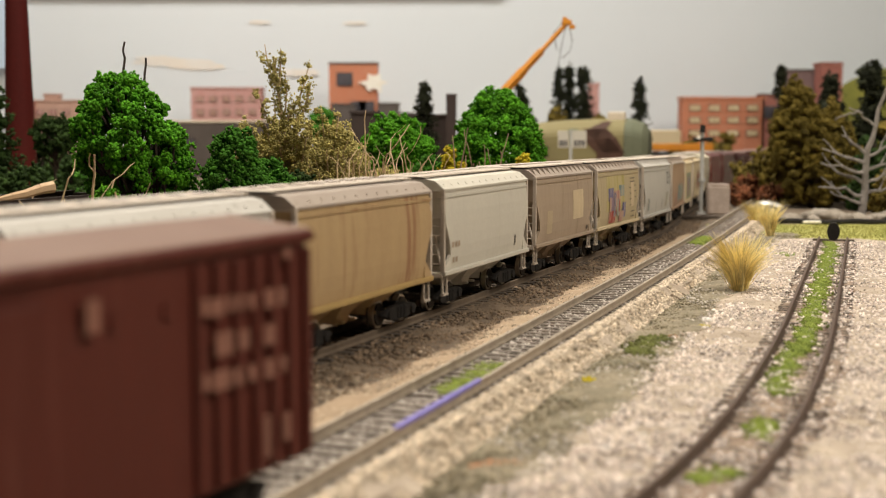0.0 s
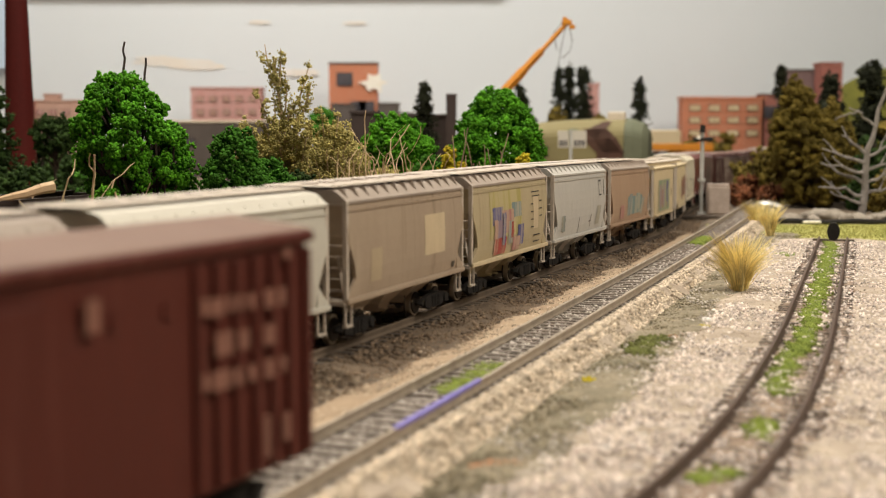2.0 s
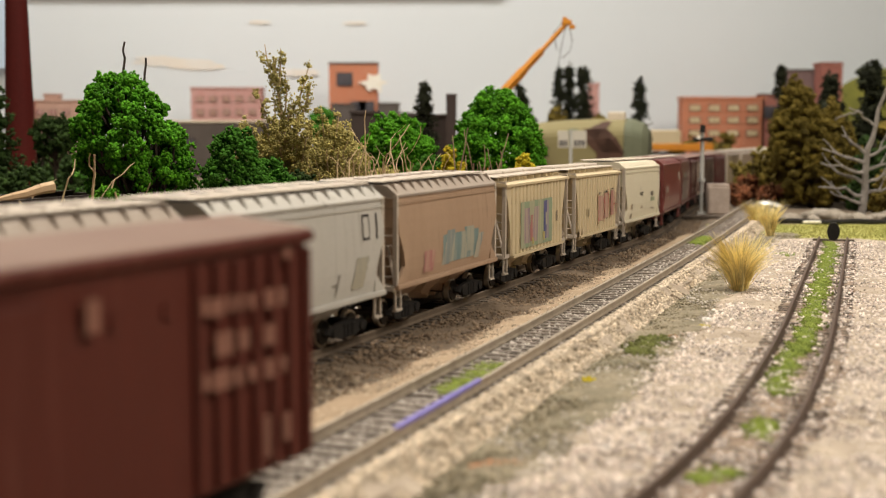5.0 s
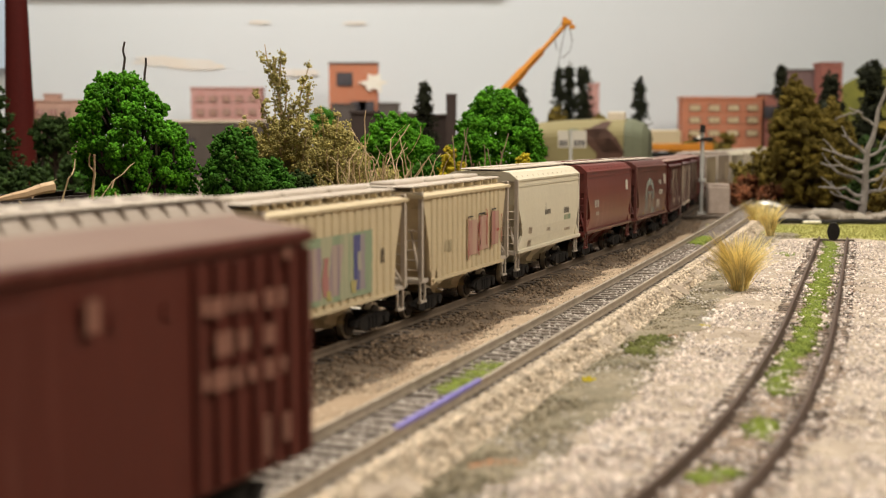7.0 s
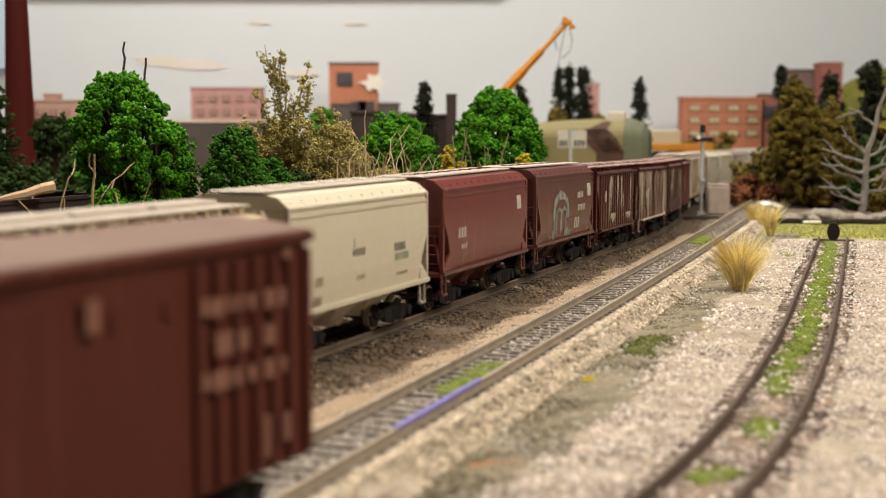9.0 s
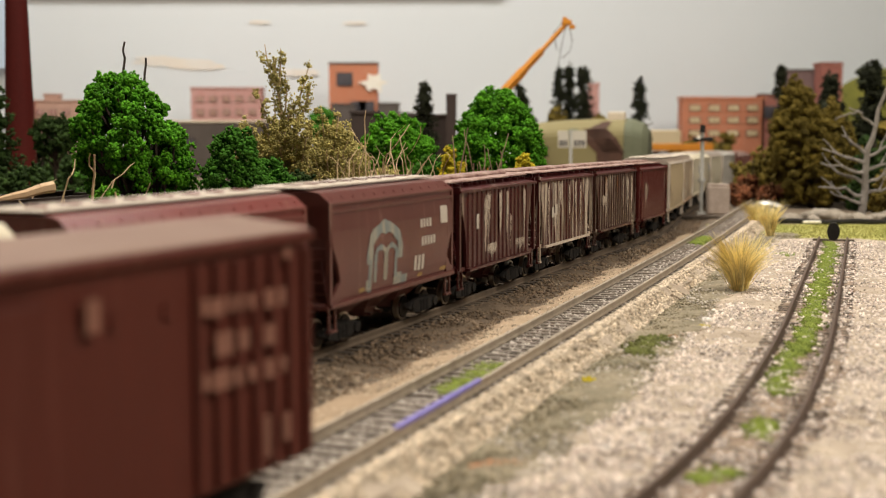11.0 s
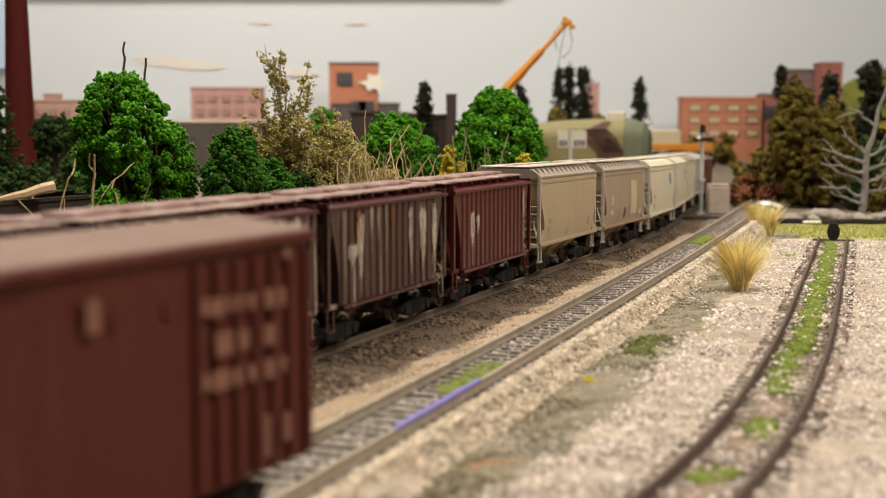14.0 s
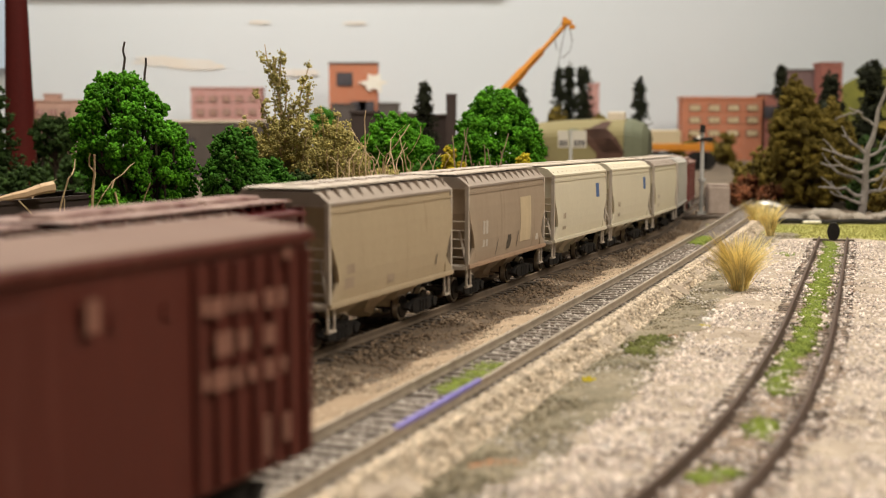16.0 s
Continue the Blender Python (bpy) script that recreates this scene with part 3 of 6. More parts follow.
for spec in CARS:
    TRAIN.append(hopper(spec[0], spec[1], spec[2], spec[3], spec[4], steel=None if "oxide" in spec[1] or "dark" in spec[1] or "streaked" in spec[1] else "board", board="board_red" if spec[0] == "ribbed" and ("red" in spec[2] or "oxide" in spec[2] or "dark" in spec[2]) else "board", tall=len(TRAIN) in (4, 5, 6, 7, 17, 18)))


# ---- the standing boxcar on the siding ----
def boxcar():
    car = thing("boxcar", pose(-0.0776, 0.1723, 0, 0, 0, -25.51), "oxide red boxcar with faded white lettering on the siding", "railway car")
    h = .085
    bm = fresh()
    box(bm, 0, 0, .0306, .0345, 2 * h, .0412, bevel=.0006)
    part("body", bm, "boxcar_red", car)
    bm = fresh()
    full = [(.0176, .0516), (.0176, .0526), (.0160, .0530), (0, .0547), (-.0160, .0530), (-.0176, .0526), (-.0176, .0516)]
    loft(bm, [[(x, y, z) for x, z in full] for y in (-h - .0006, h + .0006)])
    part("roof", bm, "boxcar_roof", car, "dusty pinkish tan roof")
    for sx in (-1, 1):
        bm = fresh()
        box(bm, sx * .0180, 0, .0514, .0014, 2 * h + .0012, .0022, bevel=.0005)
        part("roof_edge", bm, "boxcar_red", car)
        for y in [h - .0012 - .0056 * i for i in range(7)] + [-h + .0012 + .0056 * i for i in range(7)]:
            bm = fresh()
            box(bm, sx * .0178, y, .0300, .0012, .0022, .0385, bevel=.0004)
            part("side_post", bm, "boxcar_red", car)
        bm = fresh()
        box(bm, sx * .0183, -.004, .0295, .0012, .036, .036, bevel=.0005)
        part("door", bm, "boxcar_red", car)
    trucks(car, h, .022)
    underframe(car, h, "black_metal", 0)
    return car


boxcar()


# ---- graffiti, lettering bars and streaks on the cars ----
for nm, col in (("spray_yellow", (.43, .37, .13)), ("spray_blue", (.085, .09, .25)), ("spray_pink", (.42, .19, .17)), ("spray_teal", (.19, .265, .26)), ("spray_red", (.36, .06, .05)), ("spray_green", (.27, .34, .22)),
                ("spray_grey", (.24, .27, .26)), ("spray_purple", (.29, .21, .25)), ("mark_black", (.035, .03, .03)), ("mark_white", (.62, .56, .48)), ("mark_cream", (.62, .50, .33)), ("mark_blue", (.10, .17, .36)), ("grime", (.10, .08, .06)), ("mark_faint", (.25, .115, .082)), ("mark_grey", (.17, .15, .13)), ("spray_orange", (.5, .2, .1))):
    if nm.startswith("spray"):
        weathered(nm, col, tuple(c * .75 for c in col), tuple(.45 * c + .55 * d for c, d in zip(col, (.46, .38, .26))), .46)
    else:
        paint(nm, col, tuple(c * .75 for c in col), 120, .6)


def flat_side(z):
    return .0180


def marks(i, rows, name="graffiti"):
    """Painted areas on one car: material, along, up, width, height, lean."""
    car, kind = TRAIN[i], CARS[i][0]
    surf = bulge if kind == "smooth" else flat_side
    for k, (mat, y, z, w, h, *lean) in enumerate(rows):
        bm = fresh()
        patch(bm, y - w / 2, y + w / 2, z - h / 2, z + h / 2, .00012 + .00004 * k, surf)
        if lean:
            for v in bm.verts:
                v.co.y += lean[0] * (v.co.z - z)
        if name == "graffiti":
            bmesh.ops.subdivide_edges(bm, edges=bm.edges, cuts=1)
            for v in bm.verts:
                v.co.y += .0011 * noise.noise(Vector((v.co.y * 300, v.co.z * 300, k * 3.3 + i)))
        if name in ("streak", "stain"):
            for _ in range(2):
                bmesh.ops.subdivide_edges(bm, edges=bm.edges, cuts=1)
            for v in bm.verts:
                v.co.y += min(w * .35, .0011) * noise.noise(Vector((v.co.y * 900, v.co.z * 500, k * 3.3 + i + y * 999)))
        part(name, bm, mat, car)


def lettering(i, y, z, n, w, h, mat="mark_black", gap=1.5):
    marks(i, [(mat, y + (k - n / 2) * w * gap, z, w, h) for k in range(n)], "lettering_bar")


# tan car: rusty blotches
marks(2, [("spray_yellow", .035 - .02 * k, .0154, .006, .0018) for k in range(4)], "reflector")
# white car
lettering(3, -.040, .026, 3, .0022, .0022, "taupe"), lettering(3, -.040, .020, 2, .0022, .0022, "taupe"), lettering(3, .034, .0215, 2, .0006, .0045, "mark_black")
# taupe car with patch
marks(4, [("mark_cream", .022, .0318, .020, .0148), ("tan_smooth", -.031, .0255, .009, .011), ("grime", .042, .0185, .003, .0022)], "painted_patch")
# graffiti car
marks(5, [("spray_yellow", -.010, .034, .044, .020), ("spray_blue", -.022, .0335, .013, .0075), ("spray_teal", .004, .0350, .014, .0065), ("spray_pink", -.008, .0305, .016, .010), ("spray_purple", -.020, .0265, .010, .010),
          ("spray_red", -.018, .0205, .016, .007), ("spray_grey", -.004, .0255, .007, .010), ("spray_red", -.002, .0265, .003, .007), ("spray_blue", .010, .0235, .008, .009), ("spray_pink", .004, .0200, .010, .006), ("spray_pink", -.025, .0280, .004, .008), ("spray_blue", -.014, .0275, .004, .014)])
marks(5, [("mark_cream", .0335, .032, .0075, .015)], "painted_patch")
marks(5, [("mark_black", .0335, .0415, .012, .0005), ("mark_black", .0335, .0395, .012, .0005)] + [("mark_black", .0275, .036 - .0035 * k, .004, .0005) for k in range(4)] + [("mark_black", .0400, .037 - .0035 * k, .004, .0005) for k in range(3)]
      + [("mark_black", .0345, .0215 - .003 * k, .010, .0005) for k in range(3)], "lettering_bar")
# pale grey car: plain dark emblem
marks(6, [("mark_black", .0385, .0385, .0055, .0085), ("grey_light", .0385, .0385, .0040, .0068), ("mark_black", .0465, .0385, .0012, .0085)], "emblem")
marks(6, [("grime", -.006, .0205, .0008, .008, .3), ("grime", .018, .0215, .0008, .007, .3), ("grime", .0155, .0215, .003, .0006), ("spray_grey", -.036, .023, .007, .008), ("spray_grey", .034, .024, .009, .010, .4)], "stain")
# brown tan car
marks(7, [("spray_teal", .010, .0250, .040, .011), ("spray_grey", -.004, .0255, .008, .013, .4), ("spray_teal", .020, .0270, .010, .010, -.3), ("spray_pink", -.024, .0220, .010, .008), ("spray_grey", .030, .0235, .006, .010, .5)])
# cream ribbed cars
marks(8, [("spray_green", -.004, .027, .050, .021), ("spray_purple", -.020, .0265, .008, .016), ("spray_purple", -.006, .0265, .008, .016, .2), ("spray_blue", .011, .0275, .0085, .018), ("spray_grey", .011, .028, .003, .006), ("spray_pink", -.013, .0250, .004, .012), ("spray_yellow", -.011, .0190, .003, .003), ("spray_yellow", .0065, .0200, .0035, .004)])
lettering(8, .030, .028, 2, .0010, .0050)
marks(9, [("spray_pink", .004, .0270, .010, .014), ("spray_pink", .017, .0280, .010, .014), ("spray_pink", .031, .0290, .009, .014), ("spray_red", -.002, .0270, .0010, .017), ("spray_red", .0105, .0275, .0010, .017), ("spray_red", .020, .0300, .0010, .015), ("spray_red", .0265, .0285, .0010, .016), ("mark_black", .000, .0355, .005, .0006), ("mark_black", .014, .0360, .008, .0006), ("mark_black", .0285, .0370, .005, .0006), ("spray_red", .033, .0280, .004, .0010), ("spray_red", .0385, .0285, .0008, .012)])
lettering(9, -.022, .026, 2, .0028, .0045, "tan_green"), lettering(9, -.034, .0155, 2, .0040, .0055, "mark_cream")
# cream-white car
lettering(10, -.006, .0310, 5, .0010, .0024, "mark_grey", 1.9), marks(10, [("mark_grey", -.010, .0340, .0005, .0030)], "lettering_bar"), lettering(10, .027, .0300, 5, .0010, .0028, "mark_grey", 1.9), lettering(10, -.004, .0225, 3, .0014, .0016, "taupe")
marks(10, [("spray_green", .028, .0265, .012, .0025)], "painted_patch"), lettering(10, -.034, .024, 3, .0012, .003, "taupe"), lettering(10, -.034, .018, 3, .0012, .003, "taupe"), lettering(10, .03, .0205, 4, .0016, .0012, "taupe")
# oxide car with faded lower half
lettering(11, -.032, .030, 3, .0020, .0040, "mark_white"), lettering(11, -.030, .0245, 3, .0014, .0020, "mark_white"), marks(11, [("mark_white", .040, .038, .006, .006)], "painted_patch")
# faded brown car with an arch
def arch(i, y, z, rise, half, w, mat):
    """A sprayed arch with dripping legs on one car's side."""
    bm = fresh()
    path = [(-half, z - rise)] + [(half * math.cos(a), z + half * .62 * math.sin(a)) for a in np.linspace(math.pi, 0, 11)] + [(half, z - rise)]
    rows = []
    for k, (u, v) in enumerate(path):
        nu, nv = (u / half, max(0.0, (v - z) / half))
        q = math.hypot(nu, nv) or 1
        ww = w * (1 + .25 * math.sin(k * 2.3))
        rows.append([bm.verts.new((bulge(v + d * nv / q) + .00022, y + u + d * nu / q, v + d * nv / q)) for d in (-ww / 2, ww / 2)])
    for a, b in zip(rows, rows[1:]):
        bm.faces.new((a[0], b[0], b[1], a[1]))
    bmesh.ops.recalc_face_normals(bm, faces=bm.faces)
    part("graffiti", bm, mat, TRAIN[i])


arch(12, -.012, .0300, .0125, .0125, .0042, "spray_grey"), arch(12, -.016, .0285, .0090, .0040, .0020, "spray_grey"), arch(12, -.007, .0285, .0090, .0040, .0018, "spray_grey")
marks(12, [("spray_grey", .002, .0182, .012, .0030), ("spray_grey", -.024, .0215, .0030, .012)])
marks(12, [("mark_white", .043, .0385, .007, .0065)], "painted_patch")
lettering(12, .026, .0365, 4, .0018, .003, "mark_white"), lettering(12, .028, .0300, 5, .0018, .0032, "mark_white"), lettering(12, .020, .0225, 3, .0022, .0055, "mark_white"), marks(12, [("yellow_band", .043, .0180, .006, .0014), ("yellow_band", .020, .0180, .004, .0014), ("yellow_band", -.03, .0180, .004, .0014)], "reflector")
# weather streaks on the ribbed cars
def run(i, y, top, h, w, mat, seed):
    """One ragged run of dirt: slivers of uneven length side by side."""
    rng = random.Random(seed)
    bm = fresh()
    n = max(4, int(w / .00042))
    for k in range(n):
        f = (k + .5) / n - .5
        edge = 1 - 1.1 * abs(f)
        a = top - rng.uniform(0, .16) * h * (1.4 - edge)
        z = a
        drop = h * rng.uniform(.45, 1.0) * edge
        while z > a - drop:
            d = rng.uniform(.0018, .006)
            lo = max(z - d, a - drop)
            ww, yy = w / n * rng.uniform(.55, 1.5), y + f * w + rng.uniform(-.0003, .0003)
            vs = [bm.verts.new((.01800 + .00010 + .00002 * (k % 5), yy + q * ww / 2, v)) for q, v in ((-1, z), (1, z), (.7, lo), (-.7, lo))]
            bm.faces.new(vs)
            z = lo - (rng.uniform(.0004, .003) if rng.random() < .35 else 0)
    bmesh.ops.recalc_face_normals(bm, faces=bm.faces)
    tagged(part("streak", bm, mat, TRAIN[i]), kind="stuff")


srng = random.Random(12)
for i, n, lo in ((13, 3, .5), (14, 5, .6), (15, 3, .5)):
    for k in range(n):
        y = srng.uniform(-.037, .039)
        w, h = srng.uniform(.0014, .0034), srng.uniform(.016, .0295)
        top = .0447 - (srng.uniform(0, .012) if srng.random() < .4 else 0)
        h = min(h, top - .0150)
        run(i, y, top, h, w * 1.3, "streak_white" if srng.random() < .8 else "streak_rust", 31 * i + k)
run(16, -.030, .038, .024, .0050, "streak_white", 560), run(16, -.0235, .036, .010, .0030, "streak_white", 561), run(16, .038, .044, .028, .0020, "streak_white", 562)
marks(13, [("mark_white", -.030, .033, .003, .006)], "painted_patch"), marks(14, [("mark_white", -.028, .030, .004, .005), ("mark_white", -.0225, .031, .004, .005)], "painted_patch")
# tan, brown and white cars of the rear part
lettering(17, -.034, .026, 1, .006, .003, "taupe"), lettering(17, -.034, .0215, 1, .007, .0035, "taupe"), marks(17, [("mark_black", .036, .0220, .0010, .004, .3), ("taupe", -.006, .0195, .006, .003)], "stain")
marks(18, [("mark_cream", .022, .0300, .016, .020)], "painted_patch")
lettering(18, -.032, .0300, 2, .0024, .0055, "mark_white"), lettering(18, -.032, .0235, 2, .0024, .0030, "mark_white"), marks(18, [("grime", -.018, .0205, .0008, .007, .3), ("grime", -.002, .0215, .005, .006, .2), ("grime", .010, .0220, .0008, .007, .3), ("mark_white", .040, .0205, .004, .003)], "stain")
marks(19, [("mark_blue", .032, .0375, .007, .0075)], "emblem"), marks(20, [("mark_blue", .034, .0375, .007, .0075)], "emblem")
for i in (19, 20, 21):
    lettering(i, -.034, .027, 2, .0018, .0028, "taupe"), lettering(i, -.034, .021, 3, .0014, .0018, "taupe")

for k, (y, top, h, w) in enumerate(((-.027, .044, .029, .0050), (.0150, .044, .027, .0034), (.0260, .043, .026, .0062), (.0375, .044, .028, .0044), (-.033, .034, .010, .0060))):
    run(15, y, top, h, w, "streak_white", 500 + k)
for k, (y, top, h, w) in enumerate(((-.020, .044, .029, .0040), (.0085, .044, .027, .0030), (.0330, .044, .028, .0030), (-.012, .023, .007, .0120), (.026, .022, .006, .0120))):
    run(13, y, top, h, w, "streak_white", 520 + k)
for k, (y, top, h, w) in enumerate(((-.016, .044, .029, .0036), (.0020, .044, .028, .0030), (.0140, .044, .026, .0030), (.0240, .044, .028, .0026), (.0340, .044, .028, .0034), (-.024, .030, .012, .0040))):
    run(14, y, top, h, w, "streak_white", 540 + k)

# blurred lettering of the boxcar
car = bpy.data.objects["boxcar"]
for y, z, w, h in ((0.0508, 0.0422, 0.0022, 0.0028), (0.0544, 0.0418, 0.0039, 0.003), (0.0582, 0.0419, 0.0017, 0.0027), (0.061, 0.0418, 0.002, 0.0025), (0.0644, 0.0416, 0.0021, 0.0026), (0.07, 0.0414, 0.0033, 0.0033), (0.0739, 0.0413, 0.0024, 0.0031), (0.0562, 0.0354, 0.0049, 0.004), (0.0619, 0.0353, 0.0031, 0.0033), (0.0698, 0.035, 0.0036, 0.0036), (0.0508, 0.0297, 0.0022, 0.0026), (0.0554, 0.0294, 0.0052, 0.0033), (0.0602, 0.0291, 0.0024, 0.0029), (0.0643, 0.0291, 0.0024, 0.0028), (0.0696, 0.0289, 0.0033, 0.0034), (0.0741, 0.0291, 0.0021, 0.0027), (0.0686, 0.0169, 0.002, 0.0076), (0.0752, 0.0173, 0.0021, 0.0052), (0.0758, 0.0488, 0.0021, 0.0018), (0.0238, 0.0443, 0.0031, 0.0049)):
    bm = fresh()
    box(bm, .0186, y, z, .0004, w, h)
    part("lettering_bar", bm, "mark_faint", car)
for y in (.0300, .0430):
    bm = fresh()
    rod(bm, (.0172, y, .0425), (.0178, y, .0425), .0016, n=12)
    part("rivet_plate", bm, "boxcar_red", car)


# ---- loose stuff: stones, leaves, grass ----
def ico(sub):
    bm = fresh()
    bmesh.ops.create_icosphere(bm, subdivisions=sub, radius=1.0)
    v = np.array([x.co[:] for x in bm.verts])
    f = np.array([[x.index for x in p.verts] for p in bm.faces])
    bm.free()
    return v, f


ICO = {1: ico(1), 2: ico(2)}
ICO[0] = (np.array([(1, 0, 0), (-1, 0, 0), (0, 1, 0), (0, -1, 0), (0, 0, 1), (0, 0, -1)], float), np.array([(0, 2, 4), (2, 1, 4), (1, 3, 4), (3, 0, 4), (2, 0, 5), (1, 2, 5), (3, 1, 5), (0, 3, 5)]))


def scatter_mesh(name, centres, sizes, sub=1, lump=0.35, squash=(1, 1, 1), seed=0):
    """Many small irregular lumps in one mesh."""
    rng = np.random.default_rng(seed)
    v, f = ICO[sub]
    n, k = len(centres), len(v)
    q = rng.normal(size=(n, 4))
    q /= np.linalg.norm(q, axis=1, keepdims=True)
    a, b, c, d = q.T
    rot = np.stack([np.stack([1 - 2 * (c * c + d * d), 2 * (b * c - d * a), 2 * (b * d + c * a)], -1),
                    np.stack([2 * (b * c + d * a), 1 - 2 * (b * b + d * d), 2 * (c * d - b * a)], -1),
                    np.stack([2 * (b * d - c * a), 2 * (c * d + b * a), 1 - 2 * (b * b + c * c)], -1)], 1)
    shape = v[None] * (1 + lump * (rng.random((n, k, 1)) - 0.5) * 2) * (1 + 0.5 * (rng.random((n, 1, 3)) - 0.5))
    pts = np.einsum("nij,nkj->nki", rot, shape) * np.asarray(squash) * np.asarray(sizes)[:, None, None] + np.asarray(centres)[:, None, :]
    faces = (f[None] + (np.arange(n) * k)[:, None, None]).reshape(-1, 3)
    return fast_mesh(name, pts.reshape(-1, 3), faces)


def fast_mesh(name, verts, tris):
    me = bpy.data.meshes.new(name)
    me.vertices.add(len(verts))
    me.vertices.foreach_set("co", np.asarray(verts, dtype=np.float32).ravel())
    me.loops.add(len(tris) * 3)
    me.loops.foreach_set("vertex_index", np.asarray(tris, dtype=np.int32).ravel())
    me.polygons.add(len(tris))
    me.polygons.foreach_set("loop_start", np.arange(0, len(tris) * 3, 3, dtype=np.int32))
    me.update(calc_edges=True)
    me.validate()
    return me


def along(line, s, o, z):
    h = np.interp(s, line.s, line.h)
    return np.stack([np.interp(s, line.s, line.x) + o * np.cos(h), np.interp(s, line.s, line.y) - o * np.sin(h), z + line.rise(s)], -1)


def stones(name, line, s0, s1, profile, n, r0, r1, mat, label, seed, power=1.8, skip=None, cover=None):
    """Loose stones on a bed's profile, thicker on the ground at the near end."""
    rng = np.random.default_rng(seed)
    s = s0 + (s1 - s0) * rng.random(n) ** power
    po, pz = zip(*profile)
    o = po[0] + (po[-1] - po[0]) * rng.random(n)
    keep = np.ones(n, bool)
    for a, b in skip or ():
        keep &= ~((o > a) & (o < b))
    s, o = s[keep], o[keep]
    r = r0 + (r1 - r0) * rng.random(len(s)) ** 2
    p = along(line, s, o, np.interp(o, po, pz) + r * 0.1)
    if cover:
        ok = cover(p)
        p, r = p[ok], r[ok]
    return tagged(mesh_part(name, scatter_mesh(name, p, r * 1.2, 0, 0.3, (1, 1, 0.8), seed), mat), label, "gravel", kind="stuff")


def no_patch(p):
    """Leaves bare ragged islands of dirt among the stones."""
    return np.array([noise.noise(Vector((x * 28, y * 14, 3.1))) + 0.5 * noise.noise(Vector((x * 90, y * 60, 1.0))) < 0.27 for x, y, _ in p])


def beside_siding(p):
    """Only the ground right of the mossy strip."""
    o = p[:, 0] - np.interp(p[:, 1], SIDING.y, SIDING.x)
    return (o > 0.0440 + 0.005 * np.sin(p[:, 1] * 23) + np.array([0.012 * noise.noise(Vector((x * 60, y * 45, 9.0))) + 0.012 * noise.noise(Vector((x * 240, y * 200, 4.0))) for x, y, _ in p])) & no_patch(p)


FIELD = [(-.062, -.0066), (-.048, -.0056), (-.030, -.0040), (-.013, -.0031), (0, -.0030), (.013, -.0031), (.04, -.0040), (.12, -.005), (.24, -.0055)]
RIDGE = [(.0105, -.0055), (.0135, -.0030), (.0165, -.0004), (.0195, -.0004), (.0225, -.0036), (.0265, -.0064)]
stones("field_gravel", STUB, -0.12, 0.64, FIELD, 95000, .00035, .00085, "stone", "loose pale pinkish grey gravel stones", 11, skip=[(-.0105, .0105)], cover=beside_siding)
stones("ridge_gravel", SIDING, 0.2, 1.08, RIDGE, 36000, .00045, .0011, "stone_tan", "loose beige gravel stones heaped along the siding", 12, power=1.5)
stones("strip_gravel", SIDING, 0.2, 1.0, [(.022, -.0064), (.027, -.0056), (.035, -.0050), (.046, -.0050), (.053, -.0060)], 9000, .0002, .0007, "stone_grey", "scattered fine grey stones on mossy dirt", 13, power=1.3,
       cover=lambda p: np.array([noise.noise(Vector((x * 45, y * 30, 2.2))) + .6 * noise.noise(Vector((x * 160, y * 110, 5.0))) > 0.0 for x, y, _ in p]))
M["grit_moss"] = material("grit_moss", (0.30, 0.25, 0.17), (0.13, 0.115, 0.07), 200, 0.95, island=0.5)
M["grit_pale"] = material("grit_pale", (0.52, 0.43, 0.34), (0.30, 0.24, 0.18), 200, 0.95, island=0.5)
stones("moss_grit", SIDING, 0.2, 1.0, [(.021, -.0066), (.027, -.0057), (.035, -.0051), (.046, -.0051), (.055, -.0064)], 15000, .0003, .0007, "grit_moss", "dark mossy crumbs of the dirt strip", 19, power=1.3)
stones("field_grit", STUB, -0.12, 0.64, FIELD, 24000, .0003, .0006, "grit_pale", "brownish grit in the gravel's bare spots", 20, skip=[(-.0105, .0105)], cover=lambda p: ~no_patch(p))
stones("main_gravel", MAIN, 0.28, 1.35, [(-.03, -.0048), (-.02, -.0033), (0, -.0036), (.0175, -.0033), (.026, -.0044), (.034, -.0052), (.040, -.0060)], 24000, .0004, .0010, "stone_dark", "dark brown dirty ballast stones", 14, power=1.3)
stones("siding_gravel", SIDING, 0.15, 1.35, [(-.019, -.0062), (-.014, -.0036), (0, -.0033), (.014, -.0036), (.02, -.0062)], 19000, .0003, .0008, "stone_grey", "fine grey ballast stones between siding ties", 15, power=1.3)
stones("stub_gravel", STUB, -0.1, 0.62, [(-.012, -.0029), (0, -.0027), (.012, -.0029)], 2600, .0004, .0010, "stone", "pale stones between the stub rails", 16, power=1.4, cover=no_patch)
stones("main_grit", MAIN, 0.30, 1.2, [(.014, -.0032), (.026, -.0042), (.034, -.0050), (.042, -.0058)], 5000, .0002, .0005, "stone_tan", "pale dusty grit over the dark ballast", 18, power=1.2,
       cover=lambda p: np.array([noise.noise(Vector((x * 30, y * 22, 7.7))) > 0.12 for x, y, _ in p]))
stones("sand_gravel", SIDING, 0.2, 0.75, [(-.038, -.0072), (-.034, -.0062), (-.028, -.0052), (-.018, -.0044)], 5000, .0002, .0005, "stone_tan", "fine tan grit on the sandy strip", 17, power=1.3)


